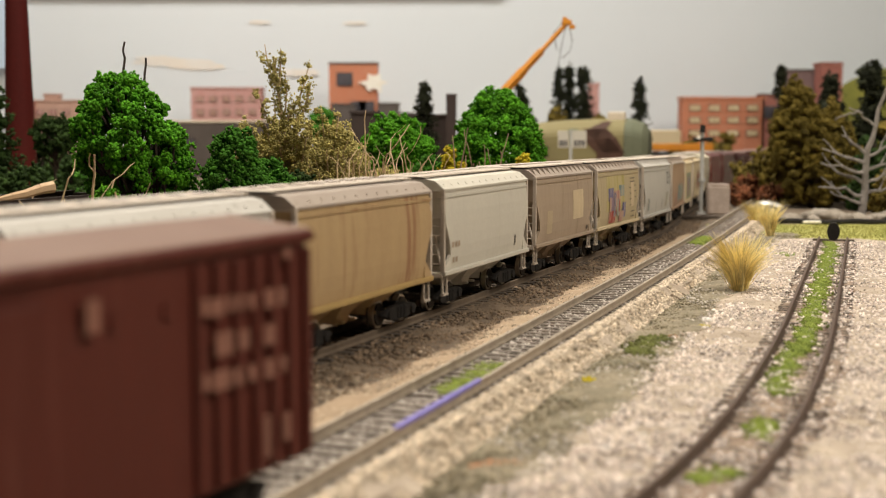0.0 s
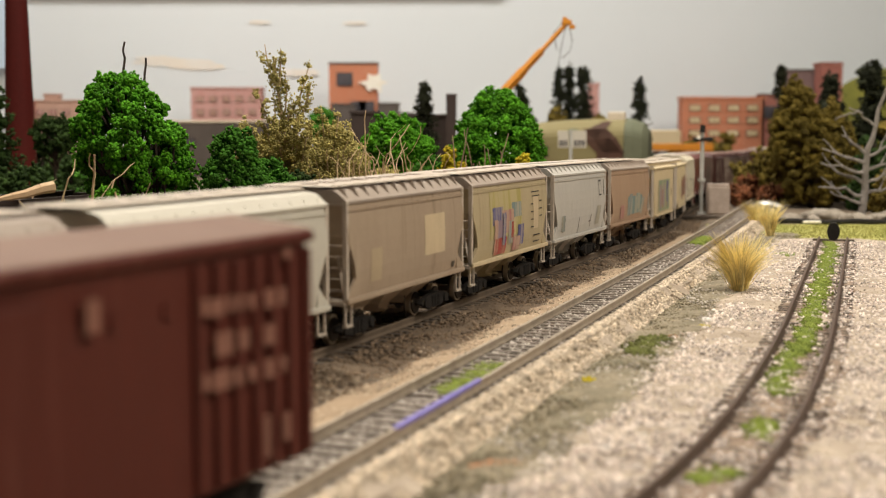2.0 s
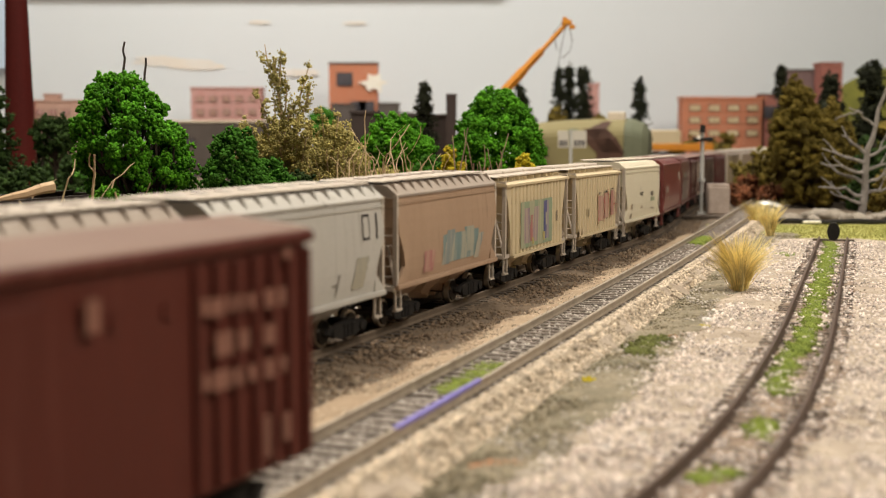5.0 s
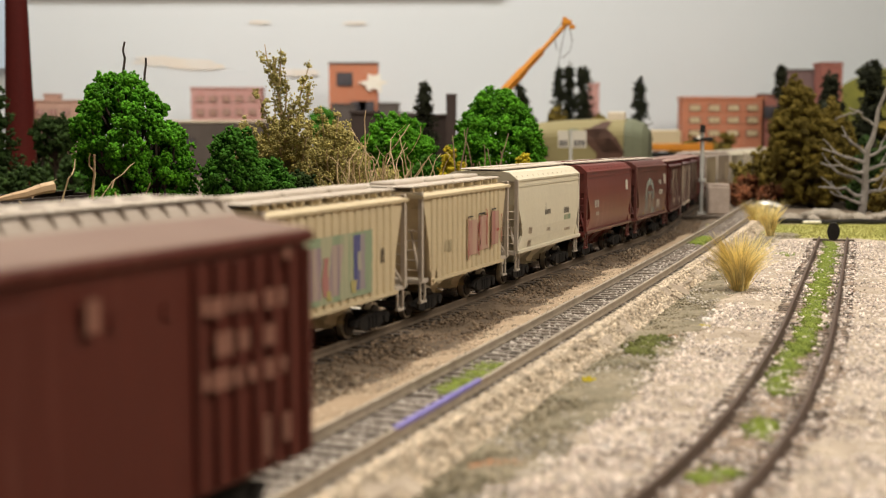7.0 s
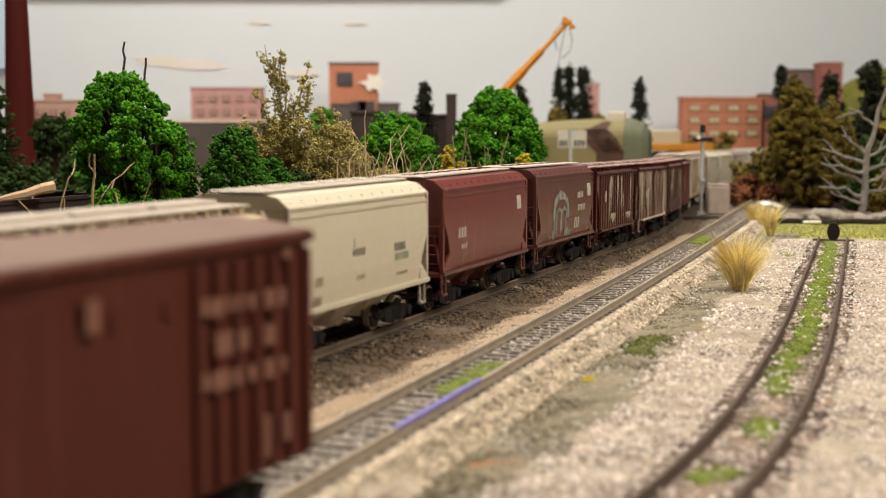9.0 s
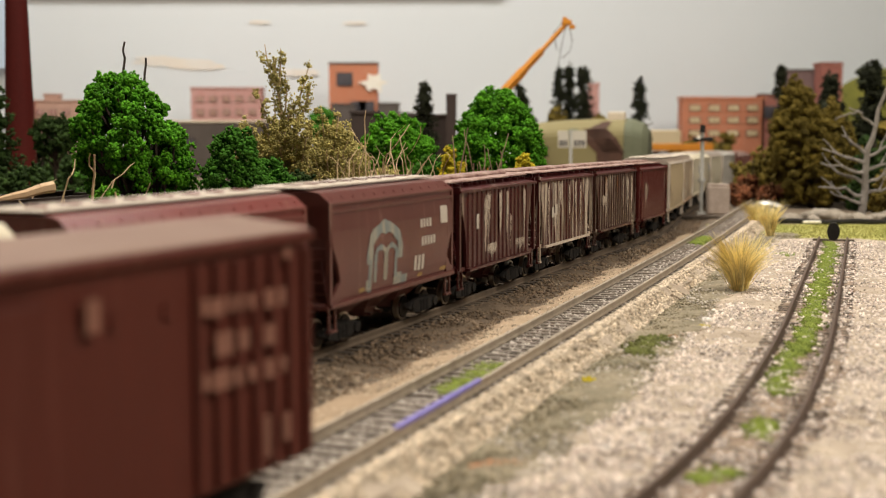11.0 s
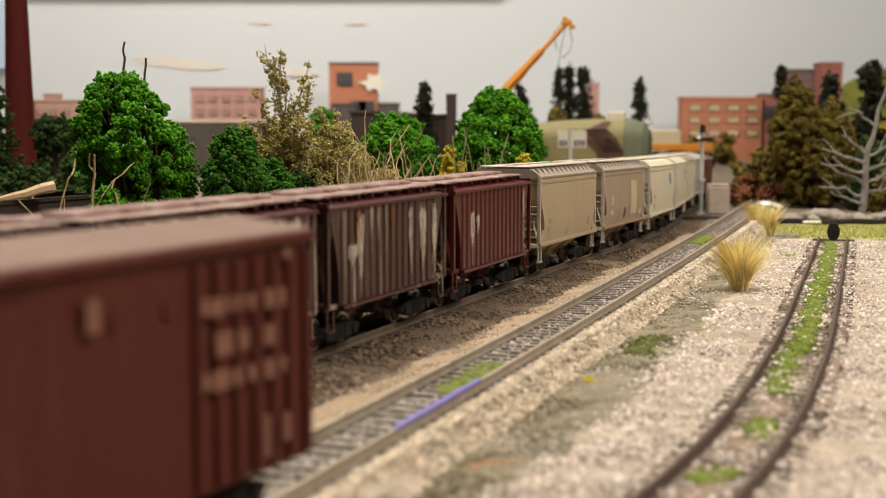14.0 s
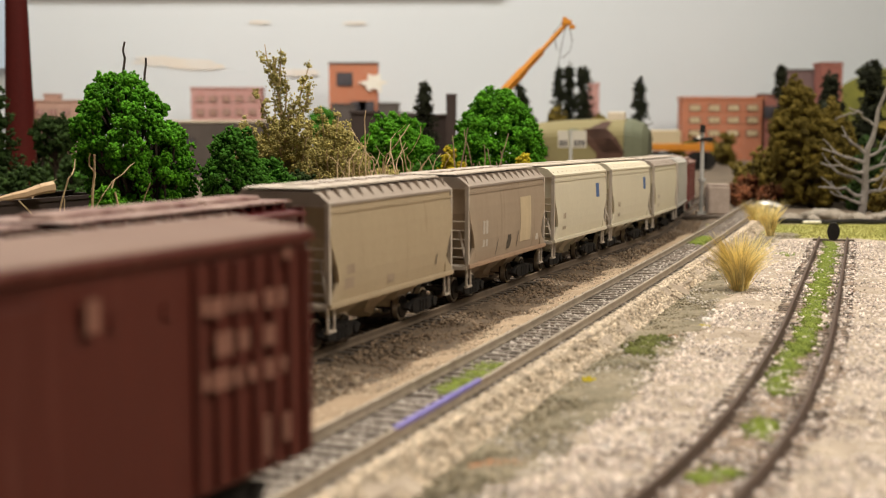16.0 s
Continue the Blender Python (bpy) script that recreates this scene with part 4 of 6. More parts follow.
for k, (lo, hi) in enumerate(((-.0135, -.0098), (-.0080, -.0050), (.0050, .0080), (.0098, .0150))):
    stones("rail_dirt", STUB, -0.1, 0.62, [(lo, -.0030), (hi, -.0031)], 1700, .0002, .0005, "stone_brown", "rust-brown dirt and stones along the stub rails", 140 + k, power=1.4, cover=no_patch)


# ---- plants ----
M["leaf_green"] = material("leaf_green", (0.10, 0.315, 0.013), (0.038, 0.145, 0.008), 120, 0.85, island=0.45, bump=0.8, bump_scale=1500, gloss=0.12)
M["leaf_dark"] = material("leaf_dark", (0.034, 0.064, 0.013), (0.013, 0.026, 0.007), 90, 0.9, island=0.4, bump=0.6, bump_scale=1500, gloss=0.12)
M["leaf_mid"] = material("leaf_mid", (0.062, 0.185, 0.017), (0.024, 0.082, 0.009), 90, 0.9, island=0.45, bump=0.6, bump_scale=1500, gloss=0.12)
M["leaf_olive"] = material("leaf_olive", (0.50, 0.44, 0.16), (0.31, 0.26, 0.085), 90, 0.9, island=0.4, bump=0.6, bump_scale=1500, gloss=0.12)
M["leaf_brown"] = material("leaf_brown", (0.20, 0.145, 0.026), (0.065, 0.052, 0.015), 40, 0.9, island=0.35, bump=0.6, bump_scale=1500, gloss=0.12)
M["leaf_yellow"] = material("leaf_yellow", (0.54, 0.44, 0.03), (0.34, 0.27, 0.02), 90, 0.9, island=0.3, gloss=0.12)
M["leaf_conifer"] = material("leaf_conifer", (0.034, 0.038, 0.020), (0.014, 0.016, 0.010), 90, 0.9, island=0.4, gloss=0.12)
M["leaf_rust"] = material("leaf_rust", (0.22, 0.07, 0.03), (0.10, 0.05, 0.025), 60, 0.9, island=0.5, gloss=0.12)
M["bark"] = material("bark", (0.055, 0.035, 0.026), (0.03, 0.02, 0.015), 200, 0.9, bump=0.5)
M["bark_pale"] = material("bark_pale", (0.27, 0.245, 0.225), (0.16, 0.14, 0.125), 200, 0.9, bump=0.5)
M["straw"] = material("straw", (0.90, 0.77, 0.35), (0.78, 0.62, 0.24), 200, 0.85, island=0.35)
M["twig"] = material("twig", (0.58, 0.44, 0.26), (0.40, 0.28, 0.15), 200, 0.85)
M["twig_brown"] = material("twig_brown", (0.36, 0.25, 0.16), (0.22, 0.15, 0.10), 200, 0.85)
GROUND = -0.0075


def lobes_in(profile, n, lobe, rng, hollow=0.55):
    """Centres of the leaf masses inside a crown whose radius is given by height."""
    hs, rs = zip(*profile)
    out = []
    while len(out) < n:
        z = rng.uniform(hs[0], hs[-1])
        big = np.interp(z, hs, rs)
        if rng.random() > (big / max(rs)) ** 1.3 + 0.1:
            continue
        a = rng.random() * 2 * math.pi
        d = max(0.0, big - lobe * 0.45) * (hollow + (1 - hollow) * rng.random())
        out.append((d * math.cos(a), d * math.sin(a), z))
    return np.array(out)


def limb_mesh(bm, a, b, r0, r1, rng, bend=0.12, n=4):
    a, b = Vector(a), Vector(b)
    pts = [a.lerp(b, i / n) + Vector((rng.normal(), rng.normal(), rng.normal())) * (b - a).length * bend * (0 if i in (0, n) else 0.4) for i in range(n + 1)]
    for i in range(n):
        rod(bm, pts[i], pts[i + 1], r0 + (r1 - r0) * i / n, r0 + (r1 - r0) * (i + 1) / n, 6)


def tree(name, x, y, height, profile, lobe, n_lobes, lumps, lump, mat, label, seed, bark="bark", trunk=None, hollow=0.55, sub=0, squash=(1, 1, 1), limbs=7, top=None, lean=(0, 0), category="tree", fine=1.0, fan=0.55, shell=(0.45, 0.45)):
    rng = np.random.default_rng(seed)
    fine *= 0.65 if y > 1.0 else 1
    t = thing(name, pose(x, y, GROUND + dip(x, y)), label, category)
    k = 1 - 0.75 * lobe / profile[-1][0]
    centres = lobes_in([(z * k, q) for z, q in profile], n_lobes, lobe, rng, hollow)
    centres[:, 0] += lean[0] * centres[:, 2] / height
    centres[:, 1] += lean[1] * centres[:, 2] / height
    r = trunk or height * 0.028
    bm = fresh()
    limb_mesh(bm, (0, 0, -.001), (lean[0] * .8, lean[1] * .8, height * 0.8), r, r * 0.3, rng, 0.02, 6)
    part("trunk", bm, bark, t)
    for c in centres[:limbs]:
        z0 = max(height * 0.12, c[2] * fan)
        bm = fresh()
        limb_mesh(bm, (lean[0] * z0 / height, lean[1] * z0 / height, z0), c, r * 0.5, r * 0.12, rng)
        part("limb", bm, bark, t)
    for tip in top or ():
        bm = fresh()
        limb_mesh(bm, tip[0], tip[1], r * 0.3, r * 0.16, rng, 0.05, 6)
        part("limb", bm, bark, t)
    p, sz = [], []
    for c in centres:
        k = max(3, int(2.2 * fine * lumps * rng.uniform(0.6, 1.4)))
        d = rng.normal(size=(k, 3))
        d /= np.linalg.norm(d, axis=1, keepdims=True)
        rad = lobe * rng.uniform(shell[0], 1.2)
        d *= 1 + 0.35 * np.sin(d[:, [1, 2, 0]] * 5 + rng.random(3) * 6)
        p.append(c + d * rad * rng.uniform(shell[1], 1.08, (k, 1)) * np.array([1, 1, 0.85]))
        sz.append(lump / math.sqrt(fine) * rng.uniform(0.6, 1.6, k))
    p, sz = np.concatenate(p), np.concatenate(sz)
    ok = p[:, 2] > 0.002
    mesh_part("crown", scatter_mesh("crown", p[ok], sz[ok], sub, 0.6, squash, seed), mat, t)
    return t


def foam_tree(name, x, y, height, profile, clump, grain, dense, mat, label, seed, lean=0.0, limbs=40, gap=None, tips=(), bark="bark", trunk=None, category="tree", spacing=1.35, fan=.38, loose=.25):
    """A tree of separate foam clumps carried by dark limbs; profile is (height, radius) up the crown."""
    rng = np.random.default_rng(seed)
    t = thing(name, pose(x, y, GROUND + dip(x, y)), label, category)
    hs, rs = zip(*profile)
    centres = []
    for _ in range(1600):
        z = rng.uniform(hs[0], hs[-1])
        if rng.random() > np.interp(z, hs, rs) / max(rs) + .12:
            continue
        a = rng.random() * 2 * math.pi
        d = max(0.0, np.interp(z, hs, rs) - clump * .55) * rng.uniform(1 - loose, 1.06)
        c = np.array([d * math.cos(a) + lean * z / height, d * math.sin(a), z])
        if gap and gap(c):
            continue
        if not centres or np.min(np.sum((np.array(centres) - c) ** 2, 1)) > (clump * spacing) ** 2:
            centres.append(c)
    r = trunk or height * .024
    bm = fresh()
    limb_mesh(bm, (0, 0, -.001), (lean * .75, 0, height * .75), r, r * .3, rng, .03, 6)
    part("trunk", bm, bark, t)
    order = sorted(range(len(centres)), key=lambda k: centres[k][1])[:limbs]
    for k in order:
        c = centres[k]
        z0 = max(height * .08, c[2] * fan)
        bm = fresh()
        limb_mesh(bm, (lean * z0 / height, 0, z0), c, r * .48, r * .16, rng, .1, 4)
        part("limb", bm, bark, t)
    for a, b in tips:
        bm = fresh()
        limb_mesh(bm, a, b, r * .30, r * .18, rng, .05, 7)
        part("limb", bm, bark, t)
    pts, sz = [], []
    for c in centres:
        big = clump * rng.uniform(.7, 1.4)
        for _ in range(7):
            o = rng.normal(size=3)
            o *= big * .62 / np.linalg.norm(o)
            k = max(4, int(dense / 7 * rng.uniform(.7, 1.3)))
            d = rng.normal(size=(k, 3))
            d *= big * .48 * rng.uniform(.72, 1.12, (k, 1)) / np.linalg.norm(d, axis=1, keepdims=True)
            pts.append(c + o * (1, 1, .8) + d)
            sz.append(grain * rng.uniform(.6, 1.5, k))
    pts, sz = np.concatenate(pts), np.concatenate(sz)
    ok = pts[:, 2] > .001
    mesh_part("crown", scatter_mesh("crown", pts[ok], sz[ok], 0, .55, (1, 1, 1), seed), mat, t)
    return t


def conifer(x, y, h, r, seed, mat="leaf_conifer", label="dark green-black bottlebrush conifer tree", lean=0.0, droop=.3, branches=110):
    """A conifer of drooping ragged branches round a mast."""
    rng = np.random.default_rng(seed)
    t = thing("conifer", pose(x, y, GROUND + dip(x, y)), label, "tree")
    bm = fresh()
    limb_mesh(bm, (0, 0, -.001), (lean, 0, h * .97), h * .012, h * .003, rng, .01, 5)
    part("trunk", bm, "bark", t)
    pts, sz = [], []
    for k in range(branches):
        z = h * (.10 + .86 * rng.random())
        far = r * ((1 - z / h) ** .75 * rng.uniform(.65, 1.2) + .10)
        a = rng.random() * 2 * math.pi
        root = np.array([lean * z / h, 0, z])
        way = np.array([math.cos(a) * far, math.sin(a) * far, -droop * far + rng.normal() * .12 * far])
        if k < 14:
            bm = fresh()
            limb_mesh(bm, root, root + way * .9, h * .005, h * .002, rng, .04, 3)
            part("branch", bm, "bark", t)
        n = 26
        f = rng.uniform(.08, 1.0, (n, 1))
        pts.append(root + way * f + rng.normal(size=(n, 3)) * r * .10 * (1.25 - .7 * f))
        sz.append(r * .062 * rng.uniform(.6, 1.5, n) * (1.2 - .5 * f[:, 0]))
    n = 70
    f = rng.uniform(.2, 1.0, (n, 1))
    pts.append(np.array([lean, 0, h]) * f + rng.normal(size=(n, 3)) * r * .07)
    sz.append(r * .062 * rng.uniform(.6, 1.4, n))
    mesh_part("crown", scatter_mesh("crown", np.concatenate(pts), np.concatenate(sz), 0, .6, (1, 1, .8), seed), mat, t)
    return t


foam_tree("broadleaf_tree", -.1345, .62, .104, [(.028, .017), (.045, .0225), (.061, .0262), (.073, .0275), (.084, .0240), (.093, .0165), (.1020, .0070)], .0050, .00085, 170, "leaf_green", "bright green foam-leaved model tree with dark limbs", 77, lean=-.019, limbs=80, spacing=1.36,
          gap=lambda c: (c[1] < .006 and -.034 < c[0] < -.006 and abs(c[2] - .057 + .35 * (c[0] + .019)) < .0055) or (c[1] < -.004 and abs(c[0] + .0100) < .0042 and .060 < c[2] < .078),
          tips=[((-.017, 0, .090), (-.0150, -.003, .1185)), ((-.009, 0, .085), (-.0055, -.002, .1110))])
foam_tree("shrub", -.098, .615, .078, [(.0, .012), (.03, .016), (.054, .0165), (.067, .012), (.0765, .005)], .0040, .0008, 105, "leaf_mid", "dense dark green foam-leaved bush behind the train", 22, limbs=14)
foam_tree("shrub", -.0835, .63, .062, [(.0, .012), (.03, .014), (.05, .012), (.062, .005)], .0038, .0008, 95, "leaf_mid", "dense dark green foam-leaved bush behind the train", 122, limbs=14)
foam_tree("shrub", -.074, .66, .056, [(.0, .014), (.03, .014), (.055, .007)], .0042, .0010, 80, "leaf_dark", "very dark green low bush behind the train", 23, limbs=10)
foam_tree("shrub", -.149, .575, .052, [(.0, .009), (.03, .010), (.044, .008), (.051, .004)], .0038, .0008, 95, "leaf_green", "low bright green bush at the tree's foot", 24, limbs=10)


def lichen_tree(x, y, height, tips, seed, label, bush=1.0, top=0.0):
    """A ragged tree: bowed branches to the given tips (along, up), crusted with curly lichen tufts."""
    rng = np.random.default_rng(seed)
    t = thing("lichen_tree", pose(x, y, GROUND), label, "tree")
    spine = lambda f: np.array([top * f ** 1.4, 0, height * f])
    bm = fresh()
    for k in range(8):
        rod(bm, spine(k / 8), spine((k + 1) / 8), .0018 - .00016 * k, .0018 - .00016 * (k + 1), 6)
    part("trunk", bm, "twig", t)
    p, sz = [], []
    rows = [(dx, z, 0.0) for dx, z in tips] + [(dx * rng.uniform(.4, 1.0), z * rng.uniform(.7, .98), rng.choice((-1, 1)) * rng.uniform(.006, .016)) for dx, z in tips[2:] for _ in range(2)]
    for dx, z, dy in rows:
        tip = np.array([dx, dy + rng.normal() * .002, z])
        root = spine(max(.12, (z - .6 * abs(dx - top * z / height) - .022) / height))
        mid = (root + tip) / 2 + np.array([.25 * (dx - root[0]), 0, -.004])
        way = lambda f: root * (1 - f) ** 2 + 2 * mid * f * (1 - f) + tip * f * f
        bm = fresh()
        for k in range(4):
            rod(bm, way(k / 4), way((k + 1) / 4), .0008 - .00014 * k, .0008 - .00014 * (k + 1), 5)
        part("branch", bm, "twig", t)
        far = np.linalg.norm(tip - root)
        for f in np.arange(.12, 1.0, .0016 / far):
            if rng.random() < .12:
                continue
            c = way(f) + rng.normal(size=3) * .0014 * bush * (1.25 - .75 * f)
            n = int(rng.uniform(12, 30))
            w = .00125 * bush * rng.uniform(.5, 1.4) * (1.2 - .45 * f)
            p.append(c + rng.normal(size=(n, 3)) * w * .62)
            sz.append(.00055 * rng.uniform(.5, 1.6, n))
    for f in np.arange(.3, 1.0, .013):
        n = 12
        p.append(spine(f) + rng.normal(size=(n, 3)) * .0012)
        sz.append(.00055 * rng.uniform(.5, 1.6, n))
    mesh_part("crown", scatter_mesh("crown", np.concatenate(p), np.concatenate(sz), 0, .7, (1, 1, 1), seed), "leaf_olive", t)
    return t


lichen_tree(-.0820, .72, .117, [(-.0156, .1235), (-.0069, .1215), (.0082, .113), (.0097, .102), (-.020, .099), (-.0303, .0795), (-.0345, .0740), (-.0270, .0850), (-.0310, .0670), (-.0225, .0770), (-.0256, .0708), (-.0163, .080), (-.0037, .104), (.0035, .0895), (-.0110, .0915), (.0092, .080), (-.022, .062), (.010, .068), (-.012, .066)], 25,
            "tall wispy olive-brown lichen tree with ragged top", bush=1.5, top=-.0110)
lichen_tree(-.0640, .73, .076, [(-.012, .083), (-.004, .0885), (.006, .086), (.013, .080), (.0185, .070), (-.016, .072), (.0195, .058), (-.017, .058), (.0, .075), (.009, .066), (-.008, .064), (.016, .048), (.0215, .064), (-.014, .048)], 251,
            "broad drooping olive-brown lichen tree", bush=1.9)
foam_tree("lichen_bush", -.0600, .745, .080, [(.0, .014), (.04, .0165), (.06, .0155), (.074, .009), (.079, .004)], .0036, .0007, 80, "leaf_olive", "rounded olive-brown lichen bush", 26, bark="twig", trunk=.0013, limbs=16, spacing=1.25)
foam_tree("lichen_bush", -.1010, .755, .074, [(.0, .009), (.05, .010), (.066, .008), (.073, .004)], .0032, .0007, 70, "leaf_olive", "thin olive-brown lichen bush", 27, bark="twig", trunk=.0013, limbs=12, spacing=1.3)
foam_tree("lichen_bush", -.0330, .76, .056, [(.0, .010), (.03, .012), (.048, .009), (.055, .004)], .0034, .0007, 70, "leaf_olive", "low olive-brown lichen bush behind dry brush", 127, bark="twig", trunk=.0013, limbs=10, spacing=1.3)
foam_tree("broadleaf_tree", -.0330, .9, .086, [(.02, .018), (.045, .025), (.064, .026), (.077, .019), (.085, .010)], .0047, .0010, 110, "leaf_green", "rounded bright green model tree behind dry brush", 28, limbs=20)
foam_tree("shrub", -.0080, .86, .058, [(.0, .014), (.03, .017), (.048, .013), (.057, .006)], .0044, .0010, 90, "leaf_mid", "green bush behind the train", 29, limbs=10)
foam_tree("broadleaf_tree", .0375, .9, .103, [(.0, .027), (.03, .031), (.058, .032), (.080, .026), (.094, .016), (.1025, .007)], .0047, .0010, 110, "leaf_green", "large bright green model tree beside yellow flowers", 30, limbs=30, spacing=1.12)
for fx, fy, fh, fr, sd in ((.0035, .845, .066, .0065, 31), (.0525, .845, .060, .0085, 32), (.0600, .86, .050, .007, 33), (.0120, .845, .054, .006, 34)):
    foam_tree("flower_bush", fx, fy, fh, [(.0, fr * .7), (fh * .7, fr), (fh, fr * .45)], .0028, .0008, 60, "leaf_yellow", "small yellow flowering bush by green trees", sd, trunk=.0008, limbs=5, category="bush")
for tx, ty, th, tr, sd in ((-.0185, 1.3, .124, .021, 41), (.168, 1.9, .166, .020, 42), (.185, 1.92, .171, .021, 43), (.203, 1.9, .166, .028, 44), (.285, 1.9, .150, .024, 45), (.392, 1.52, .155, .018, 46), (.444, 1.5, .140, .029, 47), (.490, 1.5, .156, .036, 48), (.520, 1.45, .122, .028, 49)):
    conifer(tx, ty, th, tr * 1.1, sd)
conifer(.126, 1.6, .134, .021, 50, label="thin dark conifer tree leaning sideways", lean=-.034)
foam_tree("autumn_tree", .357, 1.26, .128, [(.006, .024), (.025, .031), (.05, .0325), (.075, .029), (.095, .020), (.115, .0125), (.127, .004)], .0046, .0009, 110, "leaf_brown", "tall olive and brown autumn tree by the rocks", 51, lean=-.020, limbs=30, spacing=1.05, loose=.65)
foam_tree("autumn_tree", .385, 1.29, .108, [(.01, .024), (.05, .026), (.08, .018), (.105, .006)], .0060, .0012, 80, "leaf_brown", "brown-green tree behind the dead tree", 52, limbs=14, spacing=1.2, loose=.55)
tree("autumn_bush", .338, 1.42, .060, [(.0, .022), (.03, .025), (.06, .012)], .009, 26, 26, .0019, "leaf_brown", "olive brown bush beside the main track", 53, category="bush")
tree("autumn_bush", .395, 1.22, .06, [(.0, .02), (.03, .022), (.055, .012)], .009, 24, 26, .0019, "leaf_dark", "dark undergrowth bush beneath trees", 54, category="bush")
tree("autumn_bush", .355, 1.32, .045, [(.0, .02), (.03, .022), (.045, .010)], .009, 22, 26, .0019, "leaf_brown", "dark undergrowth bush beneath trees", 55, category="bush")
for bx, by, bh, sd in ((.300, 1.29, .034, 56), (.322, 1.27, .030, 57), (.283, 1.26, .024, 58), (.310, 1.31, .036, 67)):
    tree("rust_bush", bx, by, bh, [(.0, .014), (bh * .6, .016), (bh, .006)], .006, 16, 24, .0013, "leaf_rust", "low rust-red heather bush", sd, trunk=.0008, category="bush")
tree("autumn_bush", .480, 2.60, .075, [(.0, .03), (.05, .03), (.075, .012)], .012, 22, 20, .003, "leaf_brown", "olive bush in front of the brick building", 59, category="bush")
tree("autumn_bush", .560, 2.62, .068, [(.0, .03), (.05, .03), (.068, .012)], .012, 22, 20, .003, "leaf_brown", "olive bush in front of the brick building", 60, category="bush")
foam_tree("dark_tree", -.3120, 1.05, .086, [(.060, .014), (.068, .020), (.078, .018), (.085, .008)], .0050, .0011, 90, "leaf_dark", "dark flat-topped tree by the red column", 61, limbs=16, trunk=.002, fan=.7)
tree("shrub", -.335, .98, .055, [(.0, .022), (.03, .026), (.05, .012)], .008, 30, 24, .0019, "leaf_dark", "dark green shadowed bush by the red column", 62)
conifer(-.344, 1.0, .117, .028, 63, "leaf_dark", "dark drooping conifer by the red column", droop=-.15, branches=60)
tree("shrub", -.147, 1.6, .105, [(.0, .018), (.06, .020), (.105, .012)], .010, 20, 24, .0026, "leaf_mid", "green bush far behind the lichen tree", 64)
tree("autumn_bush", .160, 1.78, .109, [(.0, .03), (.07, .026), (.106, .010)], .010, 30, 24, .0024, "leaf_brown", "olive shrub behind the camouflaged shed", 65, category="bush")
tree("autumn_bush", .216, 1.8, .101, [(.0, .03), (.07, .03), (.098, .012)], .010, 30, 24, .0024, "leaf_brown", "olive shrub behind the camouflaged shed", 66, category="bush")


def tuft(x, y, height, spread, blades, seed, label, mat="straw", z=-.0058):
    """A clump of thin bent grass blades."""
    rng = np.random.default_rng(seed)
    vs, fs = [], []
    for i in range(blades):
        a = rng.random() * 2 * math.pi
        out = spread * rng.random() ** 0.6
        h = height * rng.uniform(0.55, 1.05)
        root = np.array([rng.normal() * .0012, rng.normal() * .0012, 0])
        side = np.array([-math.sin(a + 1), math.cos(a + 1), 0]) * .00026
        tip = root + np.array([math.cos(a) * out, math.sin(a) * out, h])
        mid = root + np.array([math.cos(a) * out * .38, math.sin(a) * out * .38, h * .6])
        k = len(vs)
        vs += [root - side, root + side, mid + side * .9, mid - side * .9, tip]
        fs += [(k, k + 1, k + 2), (k, k + 2, k + 3), (k + 3, k + 2, k + 4)]
    ob = mesh_part("grass_tuft", fast_mesh("grass_tuft", np.array(vs), np.array(fs)), mat, at=pose(x, y, z))
    return tagged(ob, label, "grass", "dry grass tufts")


tuft(.1378, .600, .029, .019, 420, 71, "tall dry yellow static-grass tuft on gravel")
tuft(.1395, .606, .025, .021, 300, 72, "tall dry yellow static-grass tuft on gravel")
tuft(.228, .905, .026, .013, 200, 73, "dry yellow grass tuft beside the siding")
tuft(.255, 1.06, .018, .018, 220, 74, "low dry yellow grass clump beside the siding")
tuft(.240, .985, .016, .014, 160, 75, "low dry yellow grass clump beside the siding")


def twigs(name, x, y, height, spread, n, seed, label, mat="twig", r=.0005, z=GROUND, curl=0.5, start=0.0):
    rng = np.random.default_rng(seed)
    t = thing(name, pose(x, y, z), label, "twigs")
    for i in range(n):
        bm = fresh()
        a = rng.random() * 2 * math.pi
        p = Vector((rng.normal() * spread * .15, rng.normal() * spread * .15, start))
        goal = Vector((math.cos(a) * spread * rng.uniform(.3, 1), math.sin(a) * spread * rng.uniform(.3, 1), height * rng.uniform(.55, 1)))
        k = 15
        d = (goal - p) / k
        way = Vector((rng.normal(), rng.normal(), 1.0)).normalized()
        secs = []
        for j in range(k + 1):
            w = r * (1 - j / k * .6)
            secs.append([p + Vector((math.cos(b) * w, math.sin(b) * w, .4 * w * math.cos(b + a))) for b in (0, 1.26, 2.51, 3.77, 5.03)])
            way = (way + Vector((rng.normal(), rng.normal(), rng.normal())) * .45).normalized()
            p = p + d + way * d.length * curl * 1.4
            if p.z > height * .9:
                way.z = -abs(way.z)
        loft(bm, secs)
        part("twig", bm, mat, t)
    return t


